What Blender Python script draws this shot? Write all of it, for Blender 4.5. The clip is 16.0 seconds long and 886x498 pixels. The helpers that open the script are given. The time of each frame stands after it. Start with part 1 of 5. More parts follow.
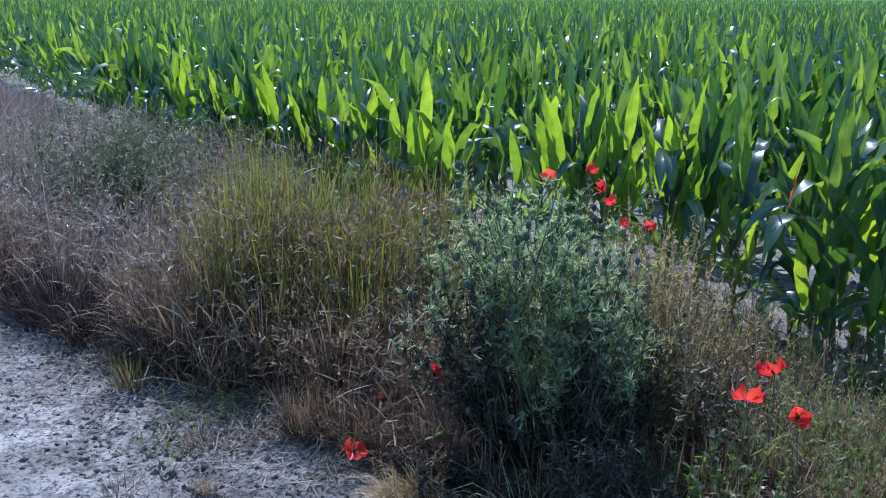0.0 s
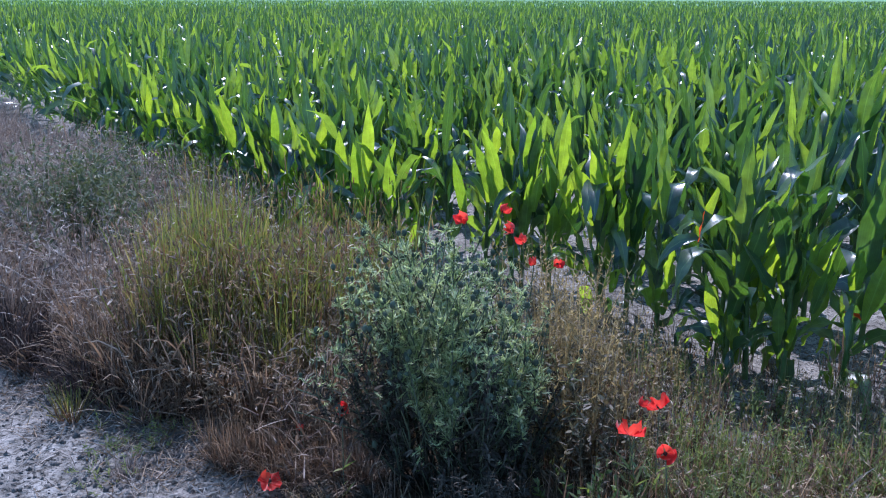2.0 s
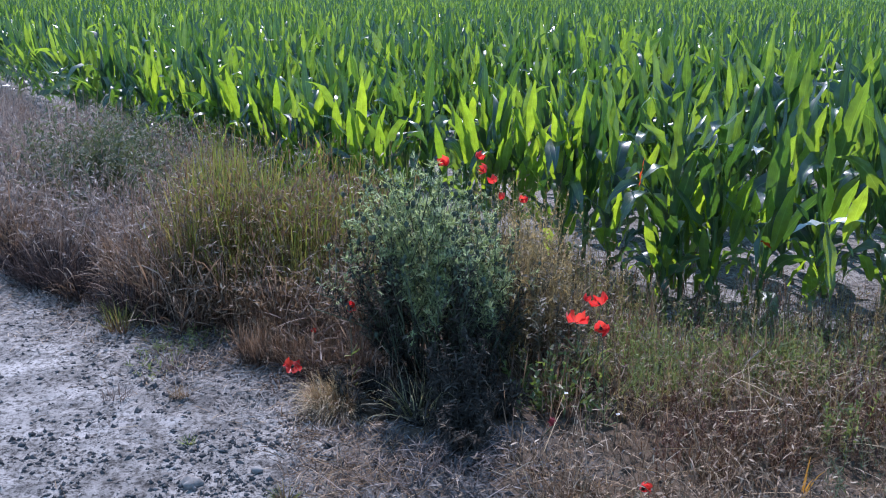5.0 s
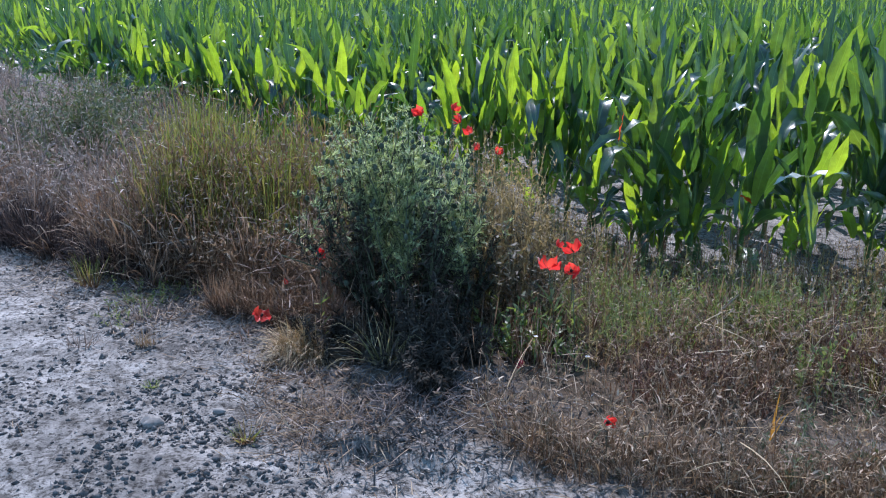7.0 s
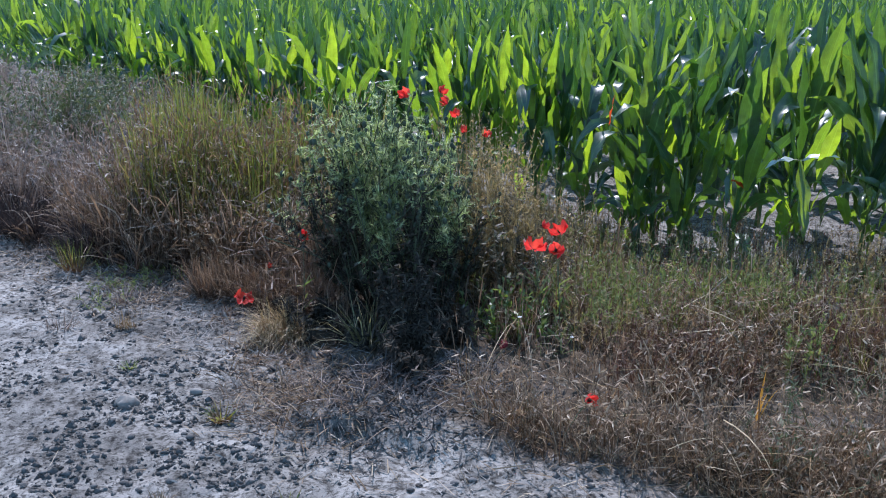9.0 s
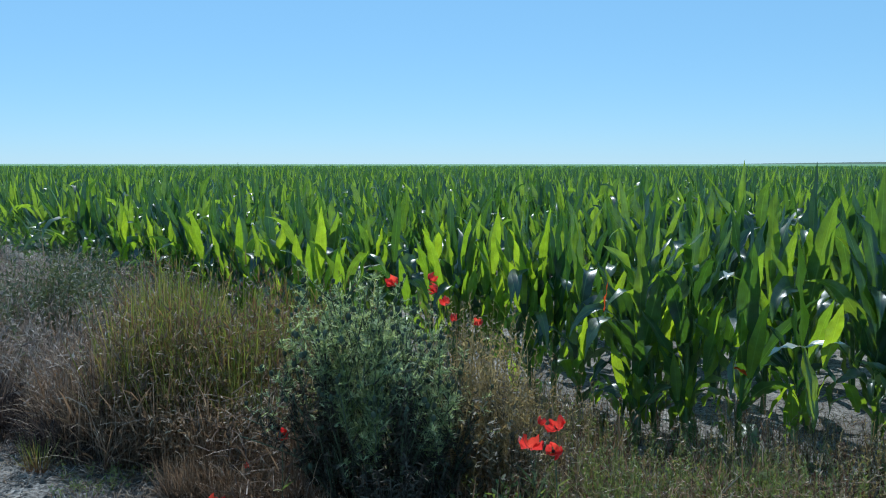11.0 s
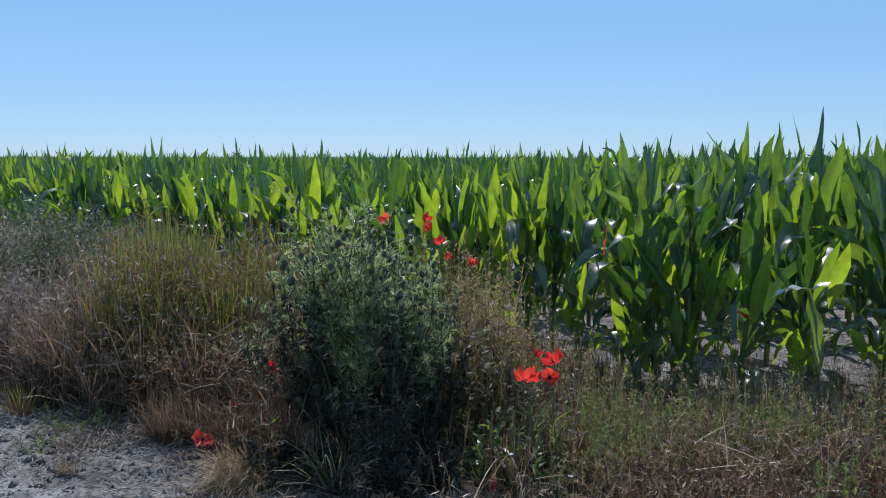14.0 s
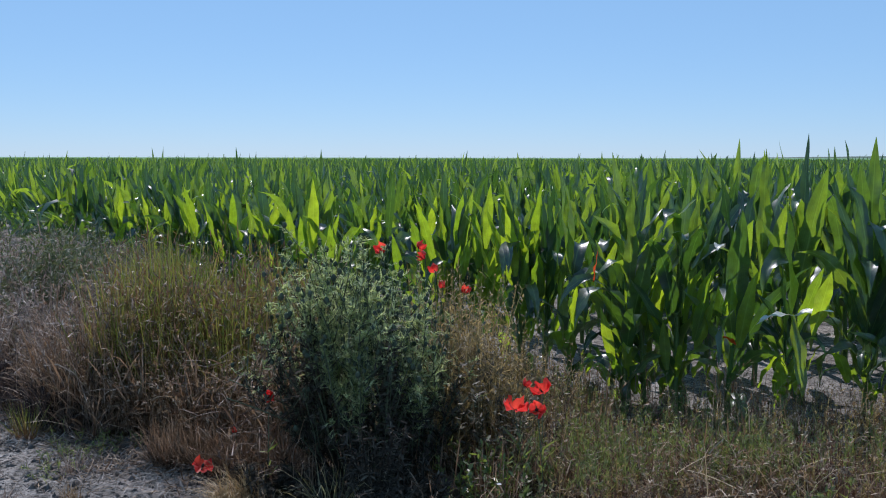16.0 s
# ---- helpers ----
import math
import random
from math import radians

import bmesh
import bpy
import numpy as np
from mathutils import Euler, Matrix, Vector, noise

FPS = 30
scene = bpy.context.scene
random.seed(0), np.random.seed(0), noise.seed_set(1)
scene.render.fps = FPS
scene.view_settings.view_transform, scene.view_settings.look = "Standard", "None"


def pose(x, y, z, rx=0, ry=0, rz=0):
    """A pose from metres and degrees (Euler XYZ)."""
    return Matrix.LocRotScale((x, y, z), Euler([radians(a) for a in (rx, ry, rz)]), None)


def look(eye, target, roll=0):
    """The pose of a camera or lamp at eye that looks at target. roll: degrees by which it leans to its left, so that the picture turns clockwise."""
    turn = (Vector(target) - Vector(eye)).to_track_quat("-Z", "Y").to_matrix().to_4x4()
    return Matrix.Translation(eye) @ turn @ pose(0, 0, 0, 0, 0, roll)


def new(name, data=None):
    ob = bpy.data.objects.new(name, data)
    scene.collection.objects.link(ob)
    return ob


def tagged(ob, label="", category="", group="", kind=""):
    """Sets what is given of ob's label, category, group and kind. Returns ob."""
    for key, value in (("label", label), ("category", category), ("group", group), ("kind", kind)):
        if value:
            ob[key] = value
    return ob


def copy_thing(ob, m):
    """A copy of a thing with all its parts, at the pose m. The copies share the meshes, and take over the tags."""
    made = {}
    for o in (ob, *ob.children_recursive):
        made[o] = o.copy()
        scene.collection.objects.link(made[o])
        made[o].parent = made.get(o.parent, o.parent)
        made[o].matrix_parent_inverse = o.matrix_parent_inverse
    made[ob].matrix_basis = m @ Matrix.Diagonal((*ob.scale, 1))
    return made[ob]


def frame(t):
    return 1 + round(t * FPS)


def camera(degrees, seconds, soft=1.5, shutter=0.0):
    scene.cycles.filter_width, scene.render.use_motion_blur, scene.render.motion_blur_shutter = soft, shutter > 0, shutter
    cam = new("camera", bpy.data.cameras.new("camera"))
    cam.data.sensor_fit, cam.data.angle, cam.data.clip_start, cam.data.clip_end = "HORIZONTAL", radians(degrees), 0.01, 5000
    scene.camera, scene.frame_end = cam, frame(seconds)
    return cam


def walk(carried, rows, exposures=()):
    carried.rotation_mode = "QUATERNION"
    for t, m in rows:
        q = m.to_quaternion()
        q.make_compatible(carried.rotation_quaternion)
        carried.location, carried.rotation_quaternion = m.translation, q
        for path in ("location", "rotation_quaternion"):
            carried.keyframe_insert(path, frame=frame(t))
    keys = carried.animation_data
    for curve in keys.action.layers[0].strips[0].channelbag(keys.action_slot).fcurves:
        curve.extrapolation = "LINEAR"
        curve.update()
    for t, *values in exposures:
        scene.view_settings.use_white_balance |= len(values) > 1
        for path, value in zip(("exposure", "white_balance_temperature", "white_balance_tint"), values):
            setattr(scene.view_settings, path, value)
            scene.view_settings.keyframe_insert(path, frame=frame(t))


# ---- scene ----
cam = camera(52.6, 16.0, soft=1.05)
PATH = [
    (0, (0.205, 0.095, 1.357), (0.061, 2.13, 0.779), 0.3),
    (0.5, (0.248, 0.086, 1.456), (0.121, 2.122, 0.877), 0.3),
    (1, (0.367, 0.146, 1.484), (0.236, 2.187, 0.912), 0.2),
    (1.5, (0.456, 0.162, 1.505), (0.332, 2.201, 0.924), 0.0),
    (2, (0.48, -0.014, 1.525), (0.347, 2.022, 0.951), 0.1),
    (2.5, (0.482, -0.29, 1.577), (0.392, 1.745, 0.988), 0.3),
    (3, (0.478, -0.329, 1.592), (0.381, 1.707, 1.007), 0.0),
    (3.5, (0.483, -0.537, 1.591), (0.394, 1.498, 1.003), 0.1),
    (6, (0.498, -0.78, 1.426), (0.421, 1.251, 0.825), 0.4),
    (6.5, (0.548, -0.78, 1.395), (0.472, 1.25, 0.788), 0.3),
    (7, (0.601, -0.759, 1.31), (0.522, 1.271, 0.704), 0.4),
    (7.5, (0.633, -0.759, 1.25), (0.552, 1.271, 0.641), 0.5),
    (8, (0.661, -0.758, 1.137), (0.584, 1.271, 0.528), 0.4),
    (8.5, (0.652, -0.749, 1.153), (0.572, 1.279, 0.541), 0.4),
    (9, (0.668, -0.73, 1.226), (0.582, 1.301, 0.623), 0.4),
    (9.2, (0.695, -0.731, 1.24), (0.601, 1.33, 0.758), 0.0),
    (9.3, (0.69, -0.713, 1.24), (0.599, 1.366, 0.836), 0.2),
    (9.5, (0.677, -0.681, 1.239), (0.604, 1.418, 0.955), 0.1),
    (9.7, (0.682, -0.656, 1.234), (0.609, 1.45, 1.009), 0.1),
    (12, (0.671, -0.552, 1.274), (0.593, 1.557, 1.077), -0.0),
    (12.5, (0.656, -0.62, 1.222), (0.584, 1.49, 1.026), 0.0),
    (13, (0.696, -0.597, 1.152), (0.62, 1.513, 0.953), -0.2),
    (13.5, (0.686, -0.569, 1.124), (0.599, 1.539, 0.919), 0.0),
    (14, (0.705, -0.482, 1.027), (0.624, 1.626, 0.812), 0.1),
    (14.5, (0.646, -0.538, 1.020), (0.554, 1.569, 0.806), 0.0),
    (15, (0.56, -0.714, 1.074), (0.471, 1.392, 0.858), -0.0),
    (15.5, (0.629, -0.664, 1.106), (0.552, 1.443, 0.890), 0.0),
    (16, (0.738, -0.571, 1.151), (0.655, 1.536, 0.936), 0.1),
]
walk(cam, [(t, look(eye, target, roll)) for t, eye, target, roll in PATH],
     exposures=[(0.0, 0.22, 5160, 21), (3.5, 0.32, 5300, 30), (6.0, 0.32, 5460, 24), (9.1, 0.22, 5460, 21), (9.5, 0.0, 5250, 2), (9.9, -0.08, 5250, 2), (11.8, -0.34, 5700, 10), (13.5, -0.34, 5740, 16), (15.0, -0.34, 5900, 21), (16.0, -0.34, 5900, 21)])

# ---- world and sun ----
SUN_EL, SUN_AZ = radians(52), radians(-13)      # azimuth from +y towards +x
world = bpy.data.worlds.new("sky")
scene.world = world
world.use_nodes = True
wn = world.node_tree.nodes
sky = wn.new("ShaderNodeTexSky")
sky.sky_type, sky.sun_disc = "NISHITA", False
sky.sun_elevation, sky.sun_rotation = SUN_EL, SUN_AZ
sky.altitude, sky.air_density, sky.dust_density, sky.ozone_density = 1500, 1.0, 0.05, 4.0
wn["Background"].inputs["Strength"].default_value = 0.095
haze = wn.new("ShaderNodeMix")
haze.data_type = "RGBA"
haze.inputs[0].default_value, haze.inputs[7].default_value = 0.47, (4.8, 9.3, 12.6, 1)
world.node_tree.links.new(sky.outputs["Color"], haze.inputs[6])
world.node_tree.links.new(haze.outputs[2], wn["Background"].inputs["Color"])

sun_data = bpy.data.lights.new("sun", "SUN")
sun_data.energy, sun_data.angle, sun_data.color = 5.0, radians(0.53), (1.0, 0.95, 0.87)
sun = new("sun", sun_data)
toward = Vector((math.sin(SUN_AZ) * math.cos(SUN_EL), math.cos(SUN_AZ) * math.cos(SUN_EL), math.sin(SUN_EL)))
sun.matrix_world = look(toward * 40, (0, 0, 0))

rng = np.random.default_rng(7)


# ---- materials ----
def nodes_of(name):
    mat = bpy.data.materials.new(name)
    mat.use_nodes = True
    nt = mat.node_tree
    return mat, nt, nt.nodes["Principled BSDF"], nt.nodes["Material Output"]


def add(nt, kind, **values):
    n = nt.nodes.new(kind)
    for k, v in values.items():
        n.inputs[k].default_value = v
    return n


def ramp(nt, fac, stops):
    n = nt.nodes.new("ShaderNodeValToRGB")
    while len(n.color_ramp.elements) < len(stops):
        n.color_ramp.elements.new(0.5)
    for e, (p, c) in zip(n.color_ramp.elements, stops):
        e.position, e.color = p, (*c, 1)
    nt.links.new(fac, n.inputs["Fac"])
    return n.outputs["Color"]


def mix(nt, fac, a, b, how="MIX"):
    n = nt.nodes.new("ShaderNodeMix")
    n.data_type, n.blend_type = "RGBA", how
    for sock, v in ((n.inputs[0], fac), (n.inputs[6], a), (n.inputs[7], b)):
        if isinstance(v, (int, float)):
            sock.default_value = v
        elif isinstance(v, tuple):
            sock.default_value = (*v, 1)
        else:
            nt.links.new(v, sock)
    return n.outputs[2]


def math_node(nt, how, a, b):
    n = nt.nodes.new("ShaderNodeMath")
    n.operation = how
    for sock, v in zip(n.inputs, (a, b)):
        if isinstance(v, (int, float)):
            sock.default_value = v
        else:
            nt.links.new(v, sock)
    return n.outputs[0]


def chance(nt):
    """A random number that differs from leaf to leaf, in joined and in single meshes."""
    geo, info = nt.nodes.new("ShaderNodeNewGeometry"), nt.nodes.new("ShaderNodeObjectInfo")
    return math_node(nt, "FRACT", math_node(nt, "ADD", geo.outputs["Random Per Island"], info.outputs["Random"]), 0.0)


def place(nt):
    return nt.nodes.new("ShaderNodeNewGeometry").outputs["Position"]


def noise_fac(nt, scale, detail=4.0, rough=0.6):
    n = add(nt, "ShaderNodeTexNoise", Scale=scale, Detail=detail, Roughness=rough)
    nt.links.new(place(nt), n.inputs["Vector"])
    return n.outputs["Fac"]


def leafy(name, stops, through_stops, glow=0.45, rough=0.4, spec=0.5, veins=0.0, root=None, root_at=(0.0, 0.3), blotch=None, sheen=0.0, coat=0.0):
    """A leaf or blade: stops are its colours from leaf to leaf, through_stops those of the light that comes through it."""
    mat, nt, bsdf, out = nodes_of(name)
    r = chance(nt)
    col, thr = ramp(nt, r, stops), ramp(nt, r, through_stops)
    uv = nt.nodes.new("ShaderNodeUVMap")
    sep = nt.nodes.new("ShaderNodeSeparateXYZ")
    nt.links.new(uv.outputs["UV"], sep.inputs[0])
    n = noise_fac(nt, 25.0)
    shade = ramp(nt, n, [(0.3, (0.72, 0.72, 0.72)), (0.7, (1.15, 1.15, 1.15))])
    col, thr = mix(nt, 1.0, col, shade, "MULTIPLY"), mix(nt, 1.0, thr, shade, "MULTIPLY")
    if veins:
        wave = math_node(nt, "SINE", math_node(nt, "MULTIPLY", sep.outputs["X"], 75.0), 0.0)
        v = ramp(nt, math_node(nt, "MULTIPLY_ADD", wave, 0.5), [(0.0, (1 - veins,) * 3), (1.0, (1 + veins,) * 3)])
        rib = math_node(nt, "ABSOLUTE", math_node(nt, "SUBTRACT", sep.outputs["X"], 0.5), 0.0)
        ribm = ramp(nt, rib, [(0.0, (1, 1, 1)), (0.05, (0, 0, 0))])
        col = mix(nt, ribm, mix(nt, 1.0, col, v, "MULTIPLY"), (0.22, 0.33, 0.12))
        thr = mix(nt, 1.0, thr, v, "MULTIPLY")
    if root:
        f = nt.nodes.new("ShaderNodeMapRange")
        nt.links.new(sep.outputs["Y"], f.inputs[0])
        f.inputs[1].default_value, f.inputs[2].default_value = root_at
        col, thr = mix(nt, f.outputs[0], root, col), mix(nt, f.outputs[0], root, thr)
    if blotch:
        m = ramp(nt, noise_fac(nt, 9.0, 3.0), [(0.6, (0, 0, 0)), (0.72, (1, 1, 1))])
        col, thr = mix(nt, m, col, blotch), mix(nt, m, thr, blotch)
    bsdf.inputs["Roughness"].default_value = rough
    bsdf.inputs["Specular IOR Level"].default_value = spec
    bsdf.inputs["Sheen Weight"].default_value = sheen
    bsdf.inputs["Coat Weight"].default_value, bsdf.inputs["Coat Roughness"].default_value = coat, 0.42
    bsdf.inputs["Sheen Roughness"].default_value = 0.45
    nt.links.new(col, bsdf.inputs["Base Color"])
    bump = add(nt, "ShaderNodeBump", Strength=0.25, Distance=0.002)
    nt.links.new(noise_fac(nt, 120.0), bump.inputs["Height"])
    nt.links.new(bump.outputs["Normal"], bsdf.inputs["Normal"])
    tr = nt.nodes.new("ShaderNodeBsdfTranslucent")
    nt.links.new(thr, tr.inputs["Color"])
    ms = nt.nodes.new("ShaderNodeMixShader")
    ms.inputs[0].default_value = glow
    nt.links.new(bsdf.outputs[0], ms.inputs[1])
    nt.links.new(tr.outputs[0], ms.inputs[2])
    nt.links.new(ms.outputs[0], out.inputs["Surface"])
    return mat


MAIZE = leafy("maize_leaf", [(0.0, (0.020, 0.056, 0.054)), (0.5, (0.032, 0.078, 0.056)), (1.0, (0.050, 0.105, 0.060))],
              [(0.0, (0.055, 0.15, 0.014)), (0.5, (0.14, 0.29, 0.018)), (1.0, (0.52, 0.76, 0.03))], glow=0.42, rough=0.36, spec=1.0, veins=0.06, coat=0.35)
# vivid copy of the maize leaf, with backlight put into its colours
MAIZE_BACKLIT = leafy("backlit_maize_leaf", [(0.0, (0.045, 0.10, 0.045)), (1.0, (0.07, 0.13, 0.05))], [(0.0, (0.36, 0.60, 0.014)), (1.0, (0.66, 0.88, 0.02))], glow=0.46, rough=0.42, spec=0.9, veins=0.06)
MAIZE_RED = leafy("withered_leaf", [(0, (0.5, 0.07, 0.02)), (1, (0.5, 0.13, 0.03))], [(0, (0.9, 0.09, 0.02)), (1, (0.9, 0.22, 0.03))], glow=0.6)
# whitish leaf colour that paints the glare on bent maize leaves
MAIZE_GLARE = leafy("glare_leaf", [(0, (0.5, 0.55, 0.5)), (1, (0.6, 0.62, 0.55))], [(0, (0.5, 0.5, 0.3)), (1, (0.5, 0.5, 0.3))], glow=0.25, rough=0.3)
STALK = leafy("maize_stalk", [(0, (0.08, 0.17, 0.04)), (1, (0.13, 0.2, 0.06))], [(0, (0.1, 0.2, 0.03)), (1, (0.1, 0.2, 0.03))], glow=0.1, rough=0.45)
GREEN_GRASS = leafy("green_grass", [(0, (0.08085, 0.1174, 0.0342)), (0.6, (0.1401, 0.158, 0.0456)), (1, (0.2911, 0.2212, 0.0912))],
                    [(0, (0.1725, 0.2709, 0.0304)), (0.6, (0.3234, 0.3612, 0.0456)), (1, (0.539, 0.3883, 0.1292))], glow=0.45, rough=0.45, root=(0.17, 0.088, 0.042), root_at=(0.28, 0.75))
# root colour darkens the blade feet for the shade under overhanging grass
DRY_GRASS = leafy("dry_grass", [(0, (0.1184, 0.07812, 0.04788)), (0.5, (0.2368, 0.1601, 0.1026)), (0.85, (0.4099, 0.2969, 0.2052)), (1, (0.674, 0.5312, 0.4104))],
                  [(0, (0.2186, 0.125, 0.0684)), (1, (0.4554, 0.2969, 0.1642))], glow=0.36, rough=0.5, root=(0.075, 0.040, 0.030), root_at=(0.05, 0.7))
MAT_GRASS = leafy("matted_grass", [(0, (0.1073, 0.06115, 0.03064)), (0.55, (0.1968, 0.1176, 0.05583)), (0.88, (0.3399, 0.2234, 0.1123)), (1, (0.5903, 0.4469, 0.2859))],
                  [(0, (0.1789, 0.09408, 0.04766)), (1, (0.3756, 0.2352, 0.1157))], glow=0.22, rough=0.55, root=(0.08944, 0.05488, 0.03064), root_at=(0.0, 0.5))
# dark root colour again paints the shaded foot of the verge
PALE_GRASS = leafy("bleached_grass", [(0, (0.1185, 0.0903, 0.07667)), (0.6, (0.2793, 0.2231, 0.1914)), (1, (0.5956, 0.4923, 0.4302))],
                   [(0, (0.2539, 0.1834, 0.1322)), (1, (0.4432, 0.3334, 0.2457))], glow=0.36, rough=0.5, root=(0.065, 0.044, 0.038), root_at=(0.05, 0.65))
PANICLE = leafy("seed_panicle", [(0, (0.13, 0.095, 0.075)), (0.6, (0.37, 0.295, 0.24)), (0.85, (0.60, 0.51, 0.42)), (1, (0.74, 0.65, 0.55))], [(0, (0.30, 0.21, 0.15)), (1, (0.50, 0.39, 0.29))], glow=0.35, rough=0.55)
TAN_PANICLE = leafy("tan_panicle", [(0, (0.085, 0.05, 0.028)), (0.6, (0.26, 0.17, 0.095)), (0.85, (0.50, 0.37, 0.24)), (1, (0.68, 0.55, 0.39))], [(0, (0.25, 0.15, 0.08)), (1, (0.46, 0.31, 0.16))], glow=0.35, rough=0.55)
STRAW = leafy("straw", [(0, (0.17, 0.1116, 0.06375)), (0.6, (0.29, 0.2, 0.119)), (1, (0.55, 0.4371, 0.306))],
              [(0, (0.3, 0.186, 0.085)), (1, (0.5, 0.372, 0.187))], glow=0.2, rough=0.5)
GOLD_STRAW = leafy("golden_straw", [(0, (0.30, 0.19, 0.085)), (0.6, (0.46, 0.32, 0.16)), (1, (0.66, 0.53, 0.33))], [(0, (0.45, 0.28, 0.1)), (1, (0.6, 0.45, 0.2))], glow=0.25, rough=0.5)
GREY_WEED = leafy("grey_weed", [(0, (0.0855, 0.1062, 0.06)), (0.6, (0.133, 0.153, 0.08625)), (1, (0.2375, 0.238, 0.15))],
                  [(0, (0.114, 0.153, 0.045)), (1, (0.209, 0.238, 0.075))], glow=0.3, rough=0.6, spec=0.3)
THISTLE = leafy("thistle_leaf", [(0, (0.15, 0.20, 0.10)), (0.6, (0.31, 0.37, 0.20)), (1, (0.68, 0.71, 0.49))],
                [(0, (0.38, 0.49, 0.14)), (1, (0.80, 0.87, 0.36))], glow=0.46, rough=0.5, spec=0.4, sheen=0.1)
THISTLE_STEM = leafy("thistle_stem", [(0, (0.09, 0.13, 0.07)), (1, (0.15, 0.17, 0.09))], [(0, (0.1, 0.14, 0.05)), (1, (0.1, 0.14, 0.05))], glow=0.08, rough=0.6, root=(0.035, 0.030, 0.022), root_at=(0.15, 0.55))
# withered leaf, near black so that it also paints shade low in the thistle
WITHERED_SHADE = leafy("withered_shade_leaf", [(0, (0.036, 0.031, 0.026)), (0.7, (0.074, 0.062, 0.049)), (1, (0.17, 0.142, 0.105))], [(0, (0.04, 0.033, 0.024)), (1, (0.08, 0.062, 0.04))], glow=0.12, rough=0.9, spec=0.08)
HEAD = leafy("thistle_head", [(0, (0.055, 0.075, 0.05)), (1, (0.11, 0.135, 0.09))], [(0, (0.05, 0.08, 0.03)), (1, (0.05, 0.08, 0.03))], glow=0.05, rough=0.8, spec=0.2)
GREEN_WEED = leafy("green_weed", [(0, (0.1049, 0.1454, 0.0506)), (0.6, (0.1656, 0.2006, 0.0736)), (1, (0.3091, 0.3109, 0.1472))],
                   [(0, (0.2098, 0.3009, 0.0552)), (1, (0.4195, 0.4513, 0.1104))], glow=0.42, rough=0.55)
OLIVE_WEED = leafy("olive_weed", [(0, (0.12, 0.105, 0.05)), (0.6, (0.22, 0.19, 0.10)), (1, (0.44, 0.37, 0.22))], [(0, (0.28, 0.26, 0.08)), (1, (0.52, 0.44, 0.18))], glow=0.38, rough=0.6)
BROWN_WEED = leafy("brown_weed", [(0, (0.045, 0.036, 0.022)), (0.6, (0.10, 0.08, 0.045)), (1, (0.24, 0.20, 0.12))], [(0, (0.08, 0.07, 0.03)), (1, (0.2, 0.17, 0.07))], glow=0.25, rough=0.6)
TAN_WEED = leafy("tan_weed", [(0, (0.11, 0.078, 0.036)), (0.6, (0.25, 0.19, 0.10)), (1, (0.48, 0.38, 0.22))], [(0, (0.34, 0.25, 0.09)), (1, (0.60, 0.46, 0.19))], glow=0.42, rough=0.6)
RUST_WEED = leafy("rust_weed", [(0, (0.07, 0.036, 0.026)), (0.6, (0.13, 0.068, 0.045)), (1, (0.26, 0.16, 0.11))], [(0, (0.12, 0.055, 0.03)), (1, (0.28, 0.15, 0.08))], glow=0.3, rough=0.7)
# blade colour dark enough to pass for the shade under the verge grass
SHADE_THATCH = leafy("old_thatch", [(0, (0.030, 0.022, 0.021)), (0.6, (0.062, 0.046, 0.042)), (1, (0.15, 0.115, 0.10))], [(0, (0.05, 0.035, 0.03)), (1, (0.12, 0.085, 0.07))], glow=0.2, rough=0.8, spec=0.2)
YELLOW_LEAF = leafy("yellow_leaf", [(0, (0.45, 0.24, 0.04)), (1, (0.55, 0.30, 0.05))], [(0, (0.6, 0.3, 0.04)), (1, (0.6, 0.3, 0.04))], glow=0.4)
BRIGHT_WEED = leafy("bright_weed", [(0, (0.075, 0.115, 0.035)), (1, (0.15, 0.19, 0.07))], [(0, (0.14, 0.23, 0.03)), (1, (0.38, 0.44, 0.07))], glow=0.4)
PETAL = leafy("poppy_petal", [(0, (0.78, 0.016, 0.018)), (1, (0.84, 0.045, 0.02))], [(0, (1.0, 0.045, 0.05)), (1, (1.0, 0.11, 0.06))], glow=0.52, rough=0.4, spec=0.5, sheen=0.3)
OLD_PETAL = leafy("wilted_petal", [(0, (0.16, 0.02, 0.03)), (1, (0.26, 0.03, 0.03))], [(0, (0.3, 0.03, 0.04)), (1, (0.3, 0.03, 0.04))], glow=0.3, rough=0.6)
CAPSULE = leafy("poppy_centre", [(0, (0.015, 0.012, 0.012)), (1, (0.03, 0.03, 0.02))], [(0, (0.02, 0.02, 0.02)), (1, (0.02, 0.02, 0.02))], glow=0.05, rough=0.7)
WHITE_PETAL = leafy("daisy_petal", [(0, (0.75, 0.75, 0.75)), (1, (0.8, 0.8, 0.78))], [(0, (0.6, 0.6, 0.6)), (1, (0.6, 0.6, 0.6))], glow=0.3)
YELLOW = leafy("daisy_disc", [(0, (0.6, 0.4, 0.03)), (1, (0.7, 0.45, 0.03))], [(0, (0.5, 0.3, 0.03)), (1, (0.5, 0.3, 0.03))], glow=0.1)


